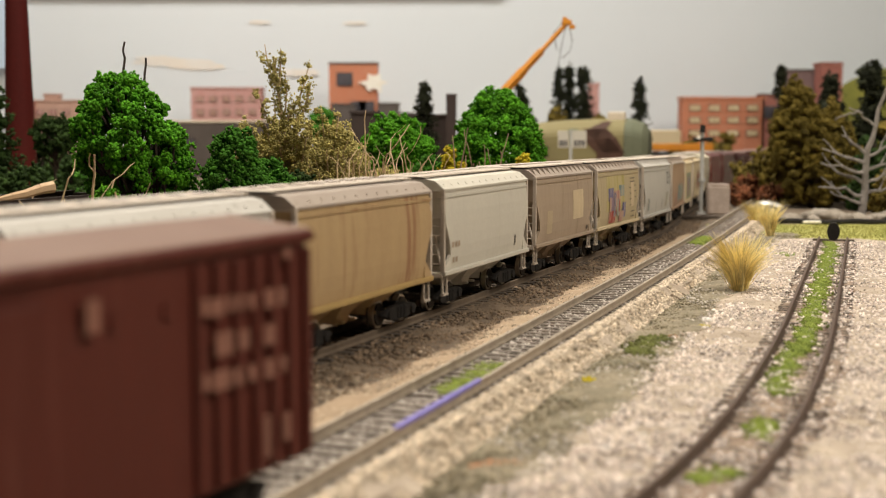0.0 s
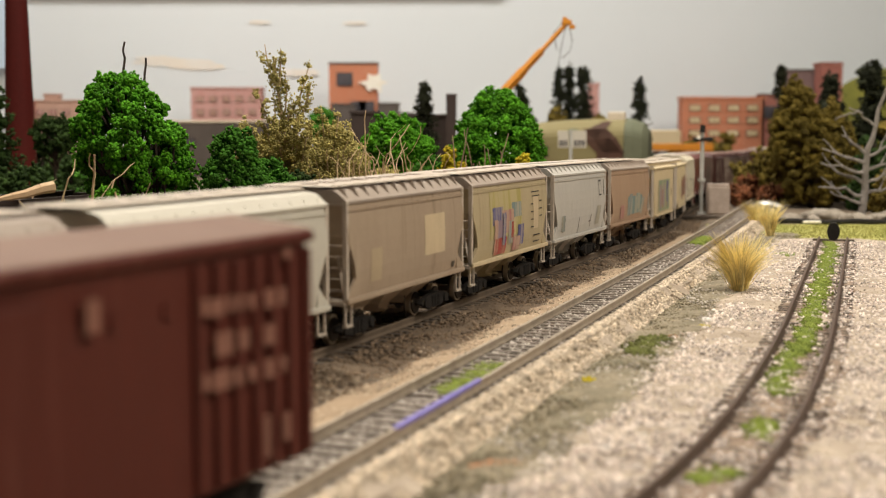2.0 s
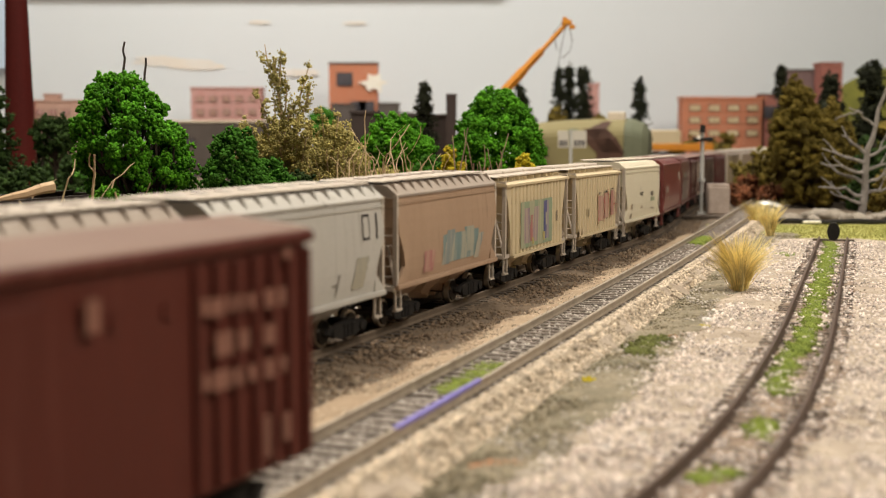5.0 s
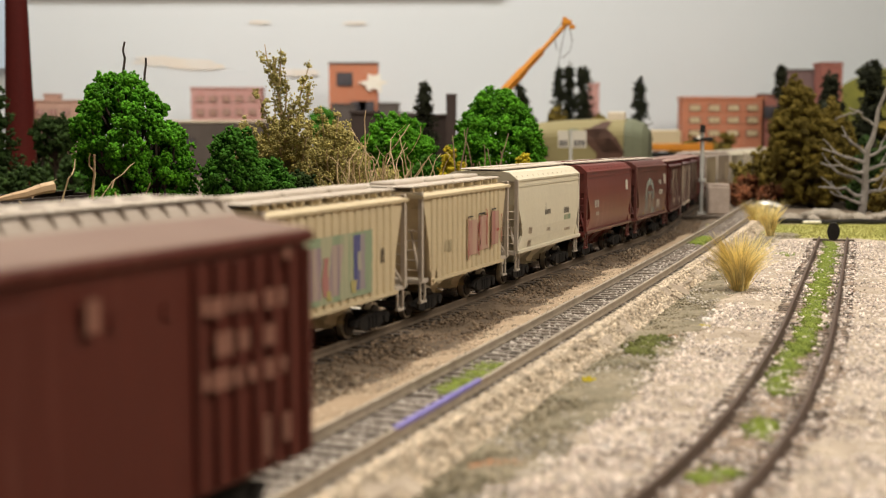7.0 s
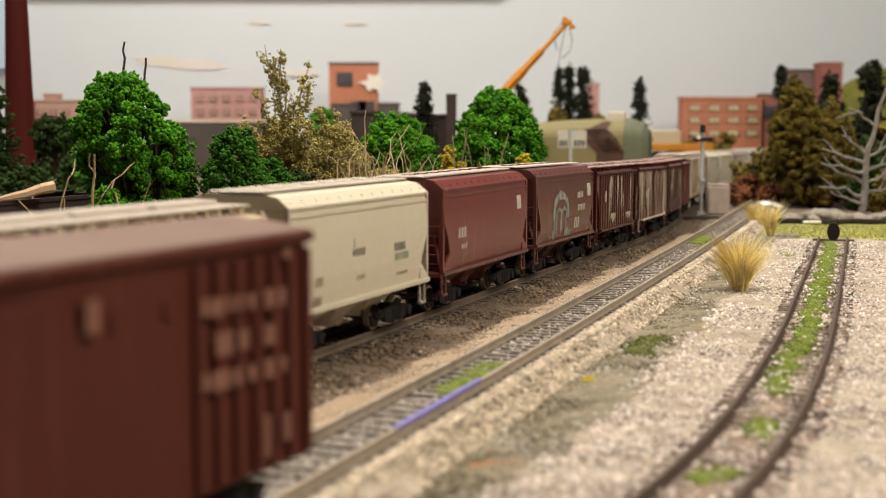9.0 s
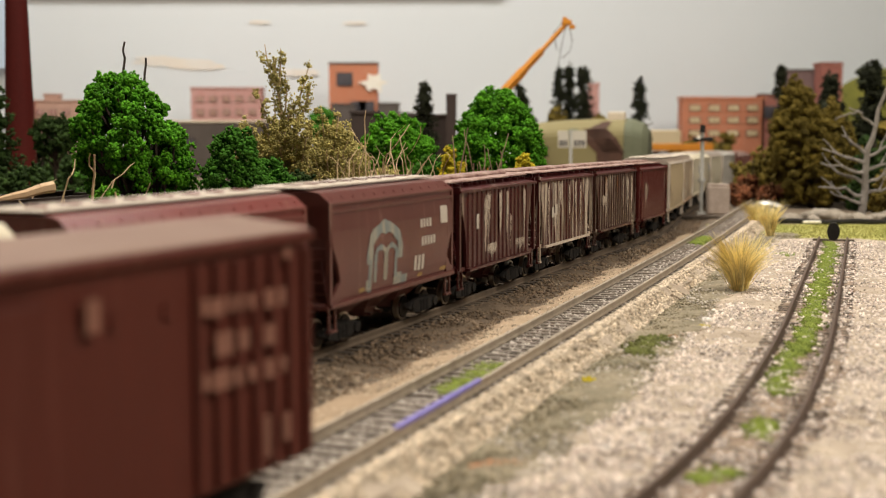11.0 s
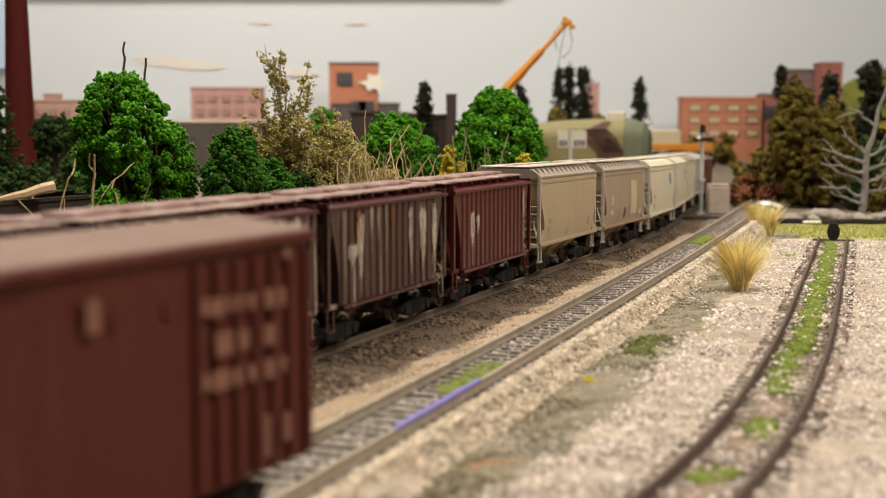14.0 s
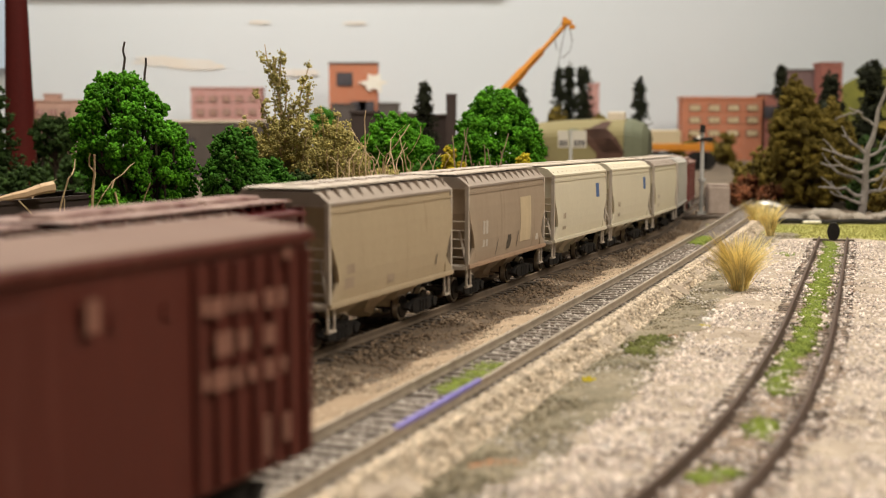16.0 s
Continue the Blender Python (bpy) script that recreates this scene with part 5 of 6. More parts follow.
twigs("dry_brush", -.0245, .60, .068, .009, 44, 81, "tangled dry straw-coloured root brush", curl=.55, r=.0005)
twigs("dry_brush", -.0300, .605, .064, .009, 38, 82, "tangled dry straw-coloured root brush", curl=.6, r=.00045)
twigs("dry_brush", -.0215, .60, .086, .005, 4, 87, "tall dry root standing in the brush", curl=.25, r=.0006)
twigs("bare_bush", .0275, .76, .070, .008, 22, 83, "bare brownish twig bush before a green tree", curl=.25, r=.0007, mat="twig_brown")
twigs("bare_bush", .0120, .76, .080, .002, 2, 84, "bare upright stick before a green tree", curl=.15, r=.0009, mat="twig_brown")
twigs("dry_twigs", -.158, .56, .058, .026, 9, 85, "pale dry twigs standing behind the train", curl=.6, r=.0006)
twigs("dry_twigs", -.146, .55, .062, .004, 2, 86, "pale dry twigs standing behind the train", curl=.2, r=.001)


def dead_tree(x, y):
    t = thing("dead_tree", pose(x, y, GROUND), "bleached grey leafless dead tree", "tree")
    rng = np.random.default_rng(90)
    bm = fresh()
    limb_mesh(bm, (0, 0, 0), (.004, 0, .062), .0035, .0024, rng, .03, 5)
    limb_mesh(bm, (.004, 0, .060), (.019, 0, .112), .0024, .0012, rng, .04, 5)
    part("trunk", bm, "bark_pale", t)
    for z, dx, dz, dy in ((.012, -.026, .012, .004), (.02, -.038, .008, -.004), (.030, -.034, .018, .006), (.040, -.028, .006, -.006), (.048, -.034, .012, .003), (.056, -.018, .015, 0),
                          (.02, .026, .008, .003), (.03, .028, .012, -.004), (.042, .028, .008, .003), (.05, .024, .016, -.003)):
        bm = fresh()
        limb_mesh(bm, (.002, 0, z), (dx, dy, z + dz), .0017, .0006, rng, .08, 5)
        limb_mesh(bm, (dx * .55, dy * .5, z + dz * .5), (dx * .9, dy + .008, z + dz + .008), .0009, .0004, rng, .08, 3)
        part("branch", bm, "bark_pale", t)
    bm = fresh()
    limb_mesh(bm, (.008, 0, .08), (-.012, .003, .094), .0012, .0006, rng, .15, 5)
    limb_mesh(bm, (-.004, 0, .092), (-.024, .003, .084), .0009, .0005, rng, .15, 5)
    part("branch", bm, "bark_pale", t)
    return t


dead_tree(.3545, 1.10)


# ---- moss and small ground patches ----
def moss(name, spots, n, r, mat, label, seed, squash=(1, 1, .6)):
    rng = np.random.default_rng(seed)
    p = np.array([(x + rng.normal() * sx, y + rng.normal() * sy, z) for x, y, z, sx, sy in spots for _ in range(n)])
    ob = mesh_part(name, scatter_mesh(name, p, r * 1.15 * rng.uniform(.5, 1.3, len(p)), 0, .4, squash, seed), mat)
    return tagged(ob, label, "moss", kind="stuff")


def on(line, s, off, z, sx, sy):
    p = line.at(s, off)
    return (p.x, p.y, z, sx, sy)


moss("moss_patch", [on(SIDING, .39 + i * .012, .001, -.0030, .0022, .0040) for i in range(4)], 320, .0006, "moss", "bright green moss between the siding rails", 101)
moss("moss_patch", [on(SIDING, .875 + i * .014, -.001, -.0024, .0024, .006) for i in range(4)], 120, .0007, "moss", "bright green moss between the siding rails", 102)
moss("moss_patch", [on(STUB, .20 + i * .0125, .001 * math.sin(i * 1.7) - .0003, -.0024, .0014, .0045) for i in range(34)], 300, .0005, "moss", "green moss strip between the stub rails", 103)
moss("moss_patch", [on(STUB, .125 + i * .010, -.0022 + .001 * math.sin(i * 2.1), -.0026, .0013, .004) for i in range(8)], 210, .0005, "moss", "green moss strip between the stub rails", 104)
moss("moss_patch", [on(STUB, .070 + i * .006, .0008, -.0026, .0014, .003) for i in range(3)] + [on(STUB, .03, .0005, -.0026, .0022, .0022), on(STUB, .024, -.002, -.0026, .0018, .002)], 150, .0006, "moss", "green moss strip between the stub rails", 105)
M["moss_olive"] = material("moss_olive", (0.14, 0.15, 0.045), (0.08, 0.085, 0.03), 150, 0.95, island=0.35, gloss=0.12)
moss("moss_clump", [(.0670, .440, -.0050, .0022, .0045), (.0720, .452, -.0050, .0022, .004), (.0770, .464, -.0050, .0020, .003)], 220, .0008, "moss_olive", "dark olive moss clump at the gravel's edge", 106, (1, 1, 1))
moss("moss_clump", [(.2050, .76, -.004, .003, .008)], 200, .0009, "moss", "small green moss clump on gravel", 107)
M["clay"] = material("clay", (0.52, 0.25, 0.12), (0.40, 0.22, 0.13), 200, 0.95, bump=.6)
moss("clay_patch", [(.016, .290, -.0052, .0035, .0020)], 500, .0007, "clay", "orange clay crumbs in the dirt", 108, (1, 1, .4))
moss("clay_patch", [(.0745, .436, -.0054, .0035, .009), (.0850, .470, -.0054, .003, .006)], 500, .0006, "clay", "orange clay crumbs in the dirt", 109, (1, 1, .4))
moss("flower_clump", [(.0439, .389, -.0050, .0008, .0012), (.1000, .4946, -.0050, .0010, .0012)], 45, .0006, "leaf_yellow", "tiny yellow flowers on the ground", 110, (1, 1, 1))
M["white_stone"] = material("white_stone", (0.78, 0.75, 0.70), (0.65, 0.6, 0.55), 300, .8)
moss("pebble", [(.1042, .5061, -.0045, .0008, .0008)], 9, .0016, "white_stone", "small white pebble on mossy dirt", 111, (1, 1, .8))
moss("pebble", [(.052, .300, -.0045, .0045, .006), (.058, .318, -.0045, .003, .005)], 150, .0009, "white_stone", "pale stones heaped in the gravel", 112, (1, 1, .8))


# ---- buildings, crane and things round the track ----
def brick_material(name, colour, mortar, scale):
    m = material(name, colour, tuple(c * .8 for c in colour), 12, .9)
    n, ln = m.node_tree.nodes, m.node_tree.links
    b = n["Principled BSDF"]
    src = b.inputs["Base Color"].links[0].from_socket
    tc = n.new("ShaderNodeTexCoord")
    mp = n.new("ShaderNodeMapping")
    mp.inputs["Rotation"].default_value = (radians(90), 0, 0)
    ln.new(tc.outputs["Object"], mp.inputs[0])
    br = n.new("ShaderNodeTexBrick")
    br.inputs["Scale"].default_value = scale
    br.inputs["Mortar"].default_value = (*mortar, 1)
    br.inputs["Mortar Size"].default_value = .03
    ln.new(mp.outputs[0], br.inputs["Vector"])
    ln.new(src, br.inputs["Color1"]), ln.new(src, br.inputs["Color2"])
    ln.new(br.outputs["Color"], b.inputs["Base Color"])
    M[name] = m


brick_material("brick_pink", (0.52, 0.24, 0.21), (0.60, 0.42, 0.38), 60)
brick_material("brick_orange", (0.56, 0.185, 0.09), (0.52, 0.27, 0.18), 60)
brick_material("brick_tan", (0.50, 0.28, 0.21), (0.56, 0.40, 0.32), 60)
brick_material("brick_dark", (0.16, 0.10, 0.10), (0.22, 0.15, 0.14), 60)
brick_material("brick_red", (0.33, 0.10, 0.075), (0.40, 0.2, 0.16), 60)
M["pane_cream"] = material("pane_cream", (0.66, 0.56, 0.36), (0.5, 0.36, 0.2), 40, .4)
M["pane_dark"] = material("pane_dark", (0.10, 0.09, 0.10), (0.05, .05, .06), 40, .3)
M["roof_dark"] = material("roof_dark", (0.10, 0.075, 0.065), (0.05, 0.04, 0.035), 30, .9)
M["roof_white"] = material("roof_white", (0.68, 0.60, 0.48), (0.55, 0.47, 0.36), 20, .8)
M["dark_brown"] = material("dark_brown", (0.045, 0.028, 0.023), (0.028, 0.018, 0.015), 30, .8)
M["grey_wall"] = material("grey_wall", (0.12, 0.10, 0.09), (0.08, 0.065, 0.058), 20, .9)


def building(x0, x1, y, top, depth, wall, label, windows=(), roof="roof_dark", pane="pane_cream", win=(.014, .010), parapet=.004):
    t = thing("building", pose((x0 + x1) / 2, y, GROUND), label, "building", "buildings before the backdrop")
    w, h = x1 - x0, top - GROUND
    bm = fresh()
    box(bm, 0, depth / 2, h / 2, w, depth, h)
    part("wall", bm, wall, t)
    bm = fresh()
    box(bm, 0, depth / 2, h + parapet / 2, w + .004, depth + .004, parapet, bevel=.0006)
    part("roof", bm, roof, t)
    for wx, wz in windows:
        bm = fresh()
        box(bm, wx, -.0006, wz, win[0] + .003, .0024, win[1] + .003)
        f = part("window", bm, "roof_dark", t)
        bm = fresh()
        for s in (-1, 1):
            box(bm, wx + s * win[0] / 4, -.0022, wz, win[0] / 2 - .0008, .0016, win[1])
        part("pane", bm, pane, f)
    return t


def grid(xs, zs):
    return [(x, z) for x in xs for z in zs]


building(-.578, -.416, 3.0, .156, .05, "brick_pink", "pale pink brick factory building", grid([-.06, -.03, 0, .03, .06], [.11, .14]), roof="brick_pink", pane="brick_tan")
building(-.261, -.150, 3.0, .212, .05, "brick_orange", "tall orange brick warehouse building", [(-.02, .185), (.012, .12), (.03, .12)], pane="pane_dark", win=(.034, .028), roof="roof_dark")
building(-.252, -.200, 2.96, .118, .03, "grey_wall", "small grey rooftop shed by the brick warehouse", roof="grey_wall")
building(-.148, -.100, 2.97, .120, .03, "grey_wall", "small grey annexe beside the brick warehouse", roof="grey_wall")
building(-.100, -.030, 2.98, .098, .03, "brick_orange", "low orange brick annexe", roof="roof_dark")
building(-.955, -.835, 3.0, .127, .05, "brick_tan", "pale tan brick building with stepped top", grid([-.03, 0, .03], [.11]), roof="brick_tan", pane="brick_pink")
building(-.918, -.885, 3.01, .141, .03, "brick_tan", "stepped tan brick stair tower", roof="brick_tan")
building(-.975, -.935, 2.99, .125, .04, "brick_red", "narrow red brick building end", roof="brick_red")
building(.550, .738, 3.0, .131, .06, "brick_orange", "long orange brick mill with cream windows", grid([-.066, -.022, .022, .066], [.062, .092, .120]), win=(.024, .012), roof="brick_orange", parapet=.007)
building(.732, .785, 3.0, .141, .06, "brick_red", "dark red brick mill wing with blue door", [(-.005, .11)], pane="pane_dark", win=(.03, .026))
building(.722, .797, 2.75, .186, .08, "brick_dark", "dark slate-roofed tall brick house", grid([-.02, .02], [.15]), pane="pane_dark")
building(.780, .823, 2.70, .198, .06, "brick_red", "red brick chimney block behind trees", roof="brick_red")
building(-.42, -.255, 2.0, .076, .10, "grey_wall", "low grey warehouse with pale flat roof", grid([-.05, 0, .05], [.055]), roof="roof_white", pane="pane_dark")
building(-.113, -.078, 1.6, .086, .06, "dark_brown", "dark brown narrow industrial building", roof="dark_brown")
building(-.050, .014, 1.6, .082, .06, "dark_brown", "dark brown low industrial building", roof="dark_brown")
building(-.42, -.33, 1.5, .045, .06, "grey_wall", "low grey shed behind dark trees", roof="roof_dark")
building(-.20, -.13, 1.2, .040, .05, "grey_wall", "low grey-green shed behind the green tree", roof="grey_wall")

M["hill"] = material("hill", (0.20, 0.19, 0.03), (0.12, 0.12, 0.02), 20, .95)
bm = fresh()
bmesh.ops.create_uvsphere(bm, u_segments=32, v_segments=16, radius=1.0, matrix=Matrix.Translation((1.05, 2.95, -.01)) @ Matrix.Diagonal((.25, .10, .215, 1)))
for v in bm.verts:
    v.co += Vector((0, 0, .012)) * noise.noise(v.co * 18)
tagged(part("hill", bm, "hill", smooth=True), "olive green rounded hill before the backdrop", "hill", kind="structure")

# smokestack of the dark building
st = thing("smokestack", pose(.0100, 1.58, GROUND), "square dark brown smokestack", "chimney")
bm = fresh()
box(bm, 0, 0, .0575, .0125, .0125, .115, bevel=.0005)
part("shaft", bm, "dark_brown", st)
bm = fresh()
box(bm, 0, 0, .116, .0136, .0136, .003, bevel=.0004)
part("cap", bm, "dark_brown", st)

# tall red column at the edge of the board
M["column_red"] = material("column_red", (0.085, 0.009, 0.007), (0.06, 0.008, 0.006), 40, .7, streak=(1, 1, .2), gloss=.15)
col = thing("chimney", pose(-.3725, 1.15, GROUND), "tall tapering dark red chimney column", "chimney")
bm = fresh()
rod(bm, (0, 0, 0), (0, 0, .30), .0148, .0062, 28)
part("shaft", bm, "column_red", col)
bm = fresh()
rod(bm, (0, 0, -.0), (0, 0, .012), .0185, .0175, 28)
part("base", bm, "column_red", col)

# backdrop trim, pale blue slab added for a bright window strip, painted clouds
slab("trim", -.44, 3.192, .3998, 1.17, .016, .032, "wood_trim", "pale wooden trim along the backdrop's top", "trim")
M["pale_blue"] = material("pale_blue", (0.55, 0.66, 0.78), (0.5, .62, .75), 3, .6)
slab("blue_board", -1.10, 3.17, .30, .10, .01, .18, "pale_blue", "pale blue slab standing for a window strip at the backdrop's end", "board")
M["cloud"] = material("cloud", (0.80, 0.70, 0.58), (0.77, 0.75, 0.71), 14, .9)
for cx, cz, w, h, sd in ((-.655, .225, .20, .020, 1), (-.60, .215, .14, .016, 2), (-.70, .236, .10, .010, 3), (-.445, .322, .055, .008, 4), (-.215, .320, .060, .008, 5), (-.35, .20, .10, .018, 6)):
    rng = np.random.default_rng(sd)
    bm = fresh()
    vs = [bm.verts.new((cx + math.cos(a) * w / 2 * (1 + .06 * rng.normal()), 3.1985 - .0004 * sd, cz + math.sin(a) * h / 2 * (1 + .12 * rng.normal()))) for a in np.linspace(0, 2 * math.pi, 22)[:-1]]
    bm.faces.new(vs)
    tagged(part("painted_cloud", bm, "cloud"), "faint tan cloud painted on the backdrop", "cloud", kind="structure")

# bright flash on the warehouse wall, made as a jagged white patch
# plain white, shared by the flash patch, the signal lens and the scrap
M["paper"] = material("paper", (0.86, 0.83, 0.76), (0.8, .74, .62), 60, .7)
bm = fresh()
rng = np.random.default_rng(9)
front = [bm.verts.new((-.158 + math.cos(a) * .034 * rr, 2.994, .170 + math.sin(a) * .026 * rr)) for a, rr in zip(np.linspace(0, 2 * math.pi, 13)[:-1], [1, .5, .95, .6, .9, .45, 1.1, .6, .85, .5, 1.1, .55])]
got = bmesh.ops.extrude_face_region(bm, geom=[bm.faces.new(front)])
for v in got["geom"]:
    if isinstance(v, bmesh.types.BMVert):
        v.co.y += .003
tagged(part("torn_paper", bm, "paper"), "jagged white patch painted for a bright flash on the warehouse", "paper")


# crane
M["crane_orange"] = material("crane_orange", (0.62, 0.24, 0.012), (0.52, 0.19, 0.012), 30, .45)


def crane():
    t = thing("crane", pose(.0, 1.5, GROUND), "orange telescopic mobile crane with raised boom", "crane")
    bm = fresh()
    box(bm, .03, 0, .012, .07, .03, .012, bevel=.001)
    for x in (.004, .022, .042, .056):
        for y in (-.014, .014):
            rod(bm, (x, y - .003, .005), (x, y + .003, .005), .005, n=14)
    part("carrier", bm, "black_metal", t)
    bm = fresh()
    box(bm, .043, .002, .052, .020, .020, .072, bevel=.0015)
    part("cab", bm, "crane_orange", t)
    base, tip = Vector((.040, 0, .0855)), Vector((.1411, 0, .1953))
    d = tip - base
    for a, b, r in ((0, .52, .0043), (.48, .72, .0034), (.69, 1.0, .0021)):
        bm = fresh()
        vs = rod(bm, base + d * a, base + d * b, r * 1.25, n=4)
        part("boom_section", bm, "crane_orange", t)
    bm = fresh()
    box(bm, .1411, 0, .1965, .011, .007, .006, bevel=.0008)
    box(bm, .1470, 0, .1915, .007, .006, .005, bevel=.0008)
    box(bm, .1390, 0, .2000, .005, .005, .005, bevel=.0008)
    part("boom_head", bm, "crane_orange", t)
    bm = fresh()
    for pts in ([(.1400, 0, .192), (.1345, 0, .165), (.1310, 0, .142)], [(.1440, 0, .190), (.1478, 0, .175), (.1440, 0, .163), (.1360, 0, .156)], [(.1390, 0, .199), (.1265, 0, .185), (.1300, 0, .165)]):
        for a, b in zip(pts, pts[1:]):
            rod(bm, a, b, .0004, n=5)
    part("cable", bm, "black_metal", t)
    return t


crane()


# camouflaged shed with rounded roof
def camo_material():
    m = bpy.data.materials.new("camouflage")
    m.use_nodes = True
    n, ln = m.node_tree.nodes, m.node_tree.links
    tc = n.new("ShaderNodeTexCoord")
    ns = n.new("ShaderNodeTexNoise")
    ns.inputs["Scale"].default_value, ns.inputs["Detail"].default_value = 26, 1.5
    ln.new(tc.outputs["Object"], ns.inputs["Vector"])
    r = n.new("ShaderNodeValToRGB")
    r.color_ramp.interpolation = "CONSTANT"
    e = r.color_ramp.elements
    e[0].color, e[1].color = (.075, .042, .026, 1), (.225, .19, .085, 1)
    e[1].position = .20
    x = e.new(.66)
    x.color = (.13, .135, .075, 1)
    ln.new(ns.outputs["Fac"], r.inputs[0])
    ln.new(r.outputs[0], n["Principled BSDF"].inputs["Base Color"])
    n["Principled BSDF"].inputs["Roughness"].default_value = .8
    return m


M["camo"] = camo_material()
M["camo_brown"] = material("camo_brown", (.085, .038, .022), (.06, .028, .018), 60, .8)
M["camo_end"] = material("camo_end", (.15, .16, .10), (.11, .12, .075), 25, .8)
M["pale_metal"] = material("pale_metal", (.5, .5, .48), (.4, .4, .38), 60, .5)


def shed():
    t = thing("camouflaged_shed", pose(.192, 1.66, GROUND, 0, 0, -14), "olive and brown camouflaged rounded-roof shed", "shed")
    prof = [(-.045, 0)] + [(-.045 * math.cos(a), .060 + .029 * max(0.0, math.sin(a)) ** .75) for a in np.linspace(0, math.pi, 19)] + [(.045, 0)]
    bm = fresh()
    loft(bm, [[(x, a, z * k) for a, z in prof] for x, k in ((-.098, .90), (-.04, .97), (.042, 1.0))])
    part("wall", bm, "camo", t)
    bm = fresh()
    loft(bm, [[(x, a * k, z * q) for a, z in prof] for x, k, q in ((.0425, .995, .995), (.052, .97, .98), (.064, .86, .93), (.071, .7, .82))])
    part("rounded_end", bm, "camo_end", t)
    for k, pts in enumerate(([(-.004, .034), (.020, .058), (.034, .064), (.041, .060), (.041, .046), (.026, .042), (.012, .036)], [(-.002, .018), (.012, .030), (.030, .036), (.038, .030), (.026, .022), (.010, .012)])):
        bm = fresh()
        line = [(-.0460, .020), (-.0460, .045), (-.0460, .0622), (-.0420, .0750), (-.0305, .0842)]
        lo, hi = min(p[0] for p in pts), max(p[0] for p in pts)
        rows = [[bm.verts.new((lo + (hi - lo) * f + .007 * math.sin(r * 1.9 + k), a, z + .0006)) for f in (.15 * abs(2 - r), .5, 1 - .12 * r)] for r, (a, z) in enumerate(line[k:5 - k])]
        for u, v in zip(rows, rows[1:]):
            for j in range(2):
                bm.faces.new((u[j], u[j + 1], v[j + 1], v[j]))
        part("camouflage_patch", bm, "camo_brown", t)
    bm = fresh()
    box(bm, .030, -.012, .0905, .022, .014, .012, bevel=.001)
    part("roof_vent", bm, "roof_white", t)
    return t


shed()

sg = thing("sign", pose(.1455, 1.5, GROUND), "white sign board with dark marks on a post", "sign")
bm = fresh()
rod(bm, (.0015, 0, 0), (.0015, 0, .074), .0018, n=10)
part("post", bm, "pale_metal", sg)
for dx, w in ((-.0075, .012), (.0112, .0165)):
    bm = fresh()
    box(bm, dx, -.0006, .0635, w, .0014, .0195, bevel=.0003)
    b = part("board", bm, "white_clean", sg)
    for k in range(3):
        bm = fresh()
        box(bm, dx + (k - 1) * w * .27, -.0017, .0595, w * .17, .0006, .0065)
        part("mark", bm, "pane_dark", b)


# orange flat vehicle with cream load
def flat_vehicle():
    t = thing("flat_vehicle", pose(.425, 2.34, GROUND), "orange flatbed vehicle with a cream box load", "vehicle")
    bm = fresh()
    box(bm, 0, 0, .041, .115, .03, .013, bevel=.001)
    part("flatbed", bm, "crane_orange", t)
    bm = fresh()
    box(bm, -.028, 0, .0575, .055, .028, .028, bevel=.002)
    part("load", bm, "cream", t)
    bm = fresh()
    for x in (-.04, -.02, .03, .045):
        for y in (-.012, .012):
            rod(bm, (x, y - .004, .0165), (x, y + .004, .0165), .0165, n=16)
    part("wheels", bm, "black_metal", t)
    return t


flat_vehicle()

# signal mast
sig = thing("signal_mast", pose(.2330, 1.172, GROUND), "silver railway signal mast with dark lamp head", "signal")
bm = fresh()
rod(bm, (0, 0, 0), (0, 0, .073), .0017, n=12)
part("mast", bm, "pale_metal", sig)
bm = fresh()
box(bm, 0, 0, .0008, .008, .008, .0024)
part("base", bm, "pale_metal", sig)
bm = fresh()
rod(bm, (0, 0, .029), (0, 0, .032), .0034, n=14)
part("collar", bm, "pale_metal", sig)
bm = fresh()
rod(bm, (-.006, -.003, .0675), (.0025, -.003, .0675), .0012, n=8)
rod(bm, (-.009, -.003, .0672), (.009, -.001, .0672), .0016, n=8)
rod(bm, (0, -.001, .073), (0, -.001, .080), .0028, .0022, n=12)
part("lamp_head", bm, "black_metal", sig)
bm = fresh()
rod(bm, (-.0042, -.0052, .0688), (-.0042, -.0036, .0688), .0017, n=14)
part("lens", bm, "paper", sig, "white lens")
bm = fresh()
box(bm, .0018, .003, .0475, .0012, .0012, .052)
for i in range(10):
    box(bm, .0012, .0045, .006 + i * .006, .003, .0005, .0005)
part("ladder", bm, "pale_metal", sig)

# concrete relay box
M["concrete"] = material("concrete", (.42, .34, .29), (.32, .255, .21), 120, .9, bump=.5)
rb = thing("relay_box", pose(.2475, 1.172, GROUND), "weathered pinkish concrete relay box", "box")
bm = fresh()
box(bm, 0, 0, .0125, .0195, .016, .025, bevel=.0009)
part("body", bm, "concrete", rb)
bm = fresh()
box(bm, 0, 0, .0262, .0185, .015, .0018, bevel=.0006)
part("lid", bm, "concrete", rb)

# dark timber crossing beside the mast
for k in range(3):
    bm = fresh()
    box(bm, 0, 0, 0, .046, .0052, .0028, bevel=.0004)
    tagged(part("crossing_timber", bm, "tie"), "dark timber baulk beside the main track", "timber", "crossing timbers").matrix_basis = pose(.2285 + k * .002, 1.110 + k * .0062, -.0062, 0, 0, -14 + k)


# rocks, hose, bumper and grass strip at the end of the stub
M["rock"] = material("rock", (.40, .35, .29), (.20, .175, .14), 90, .95, bump=1.0, bump_scale=350)


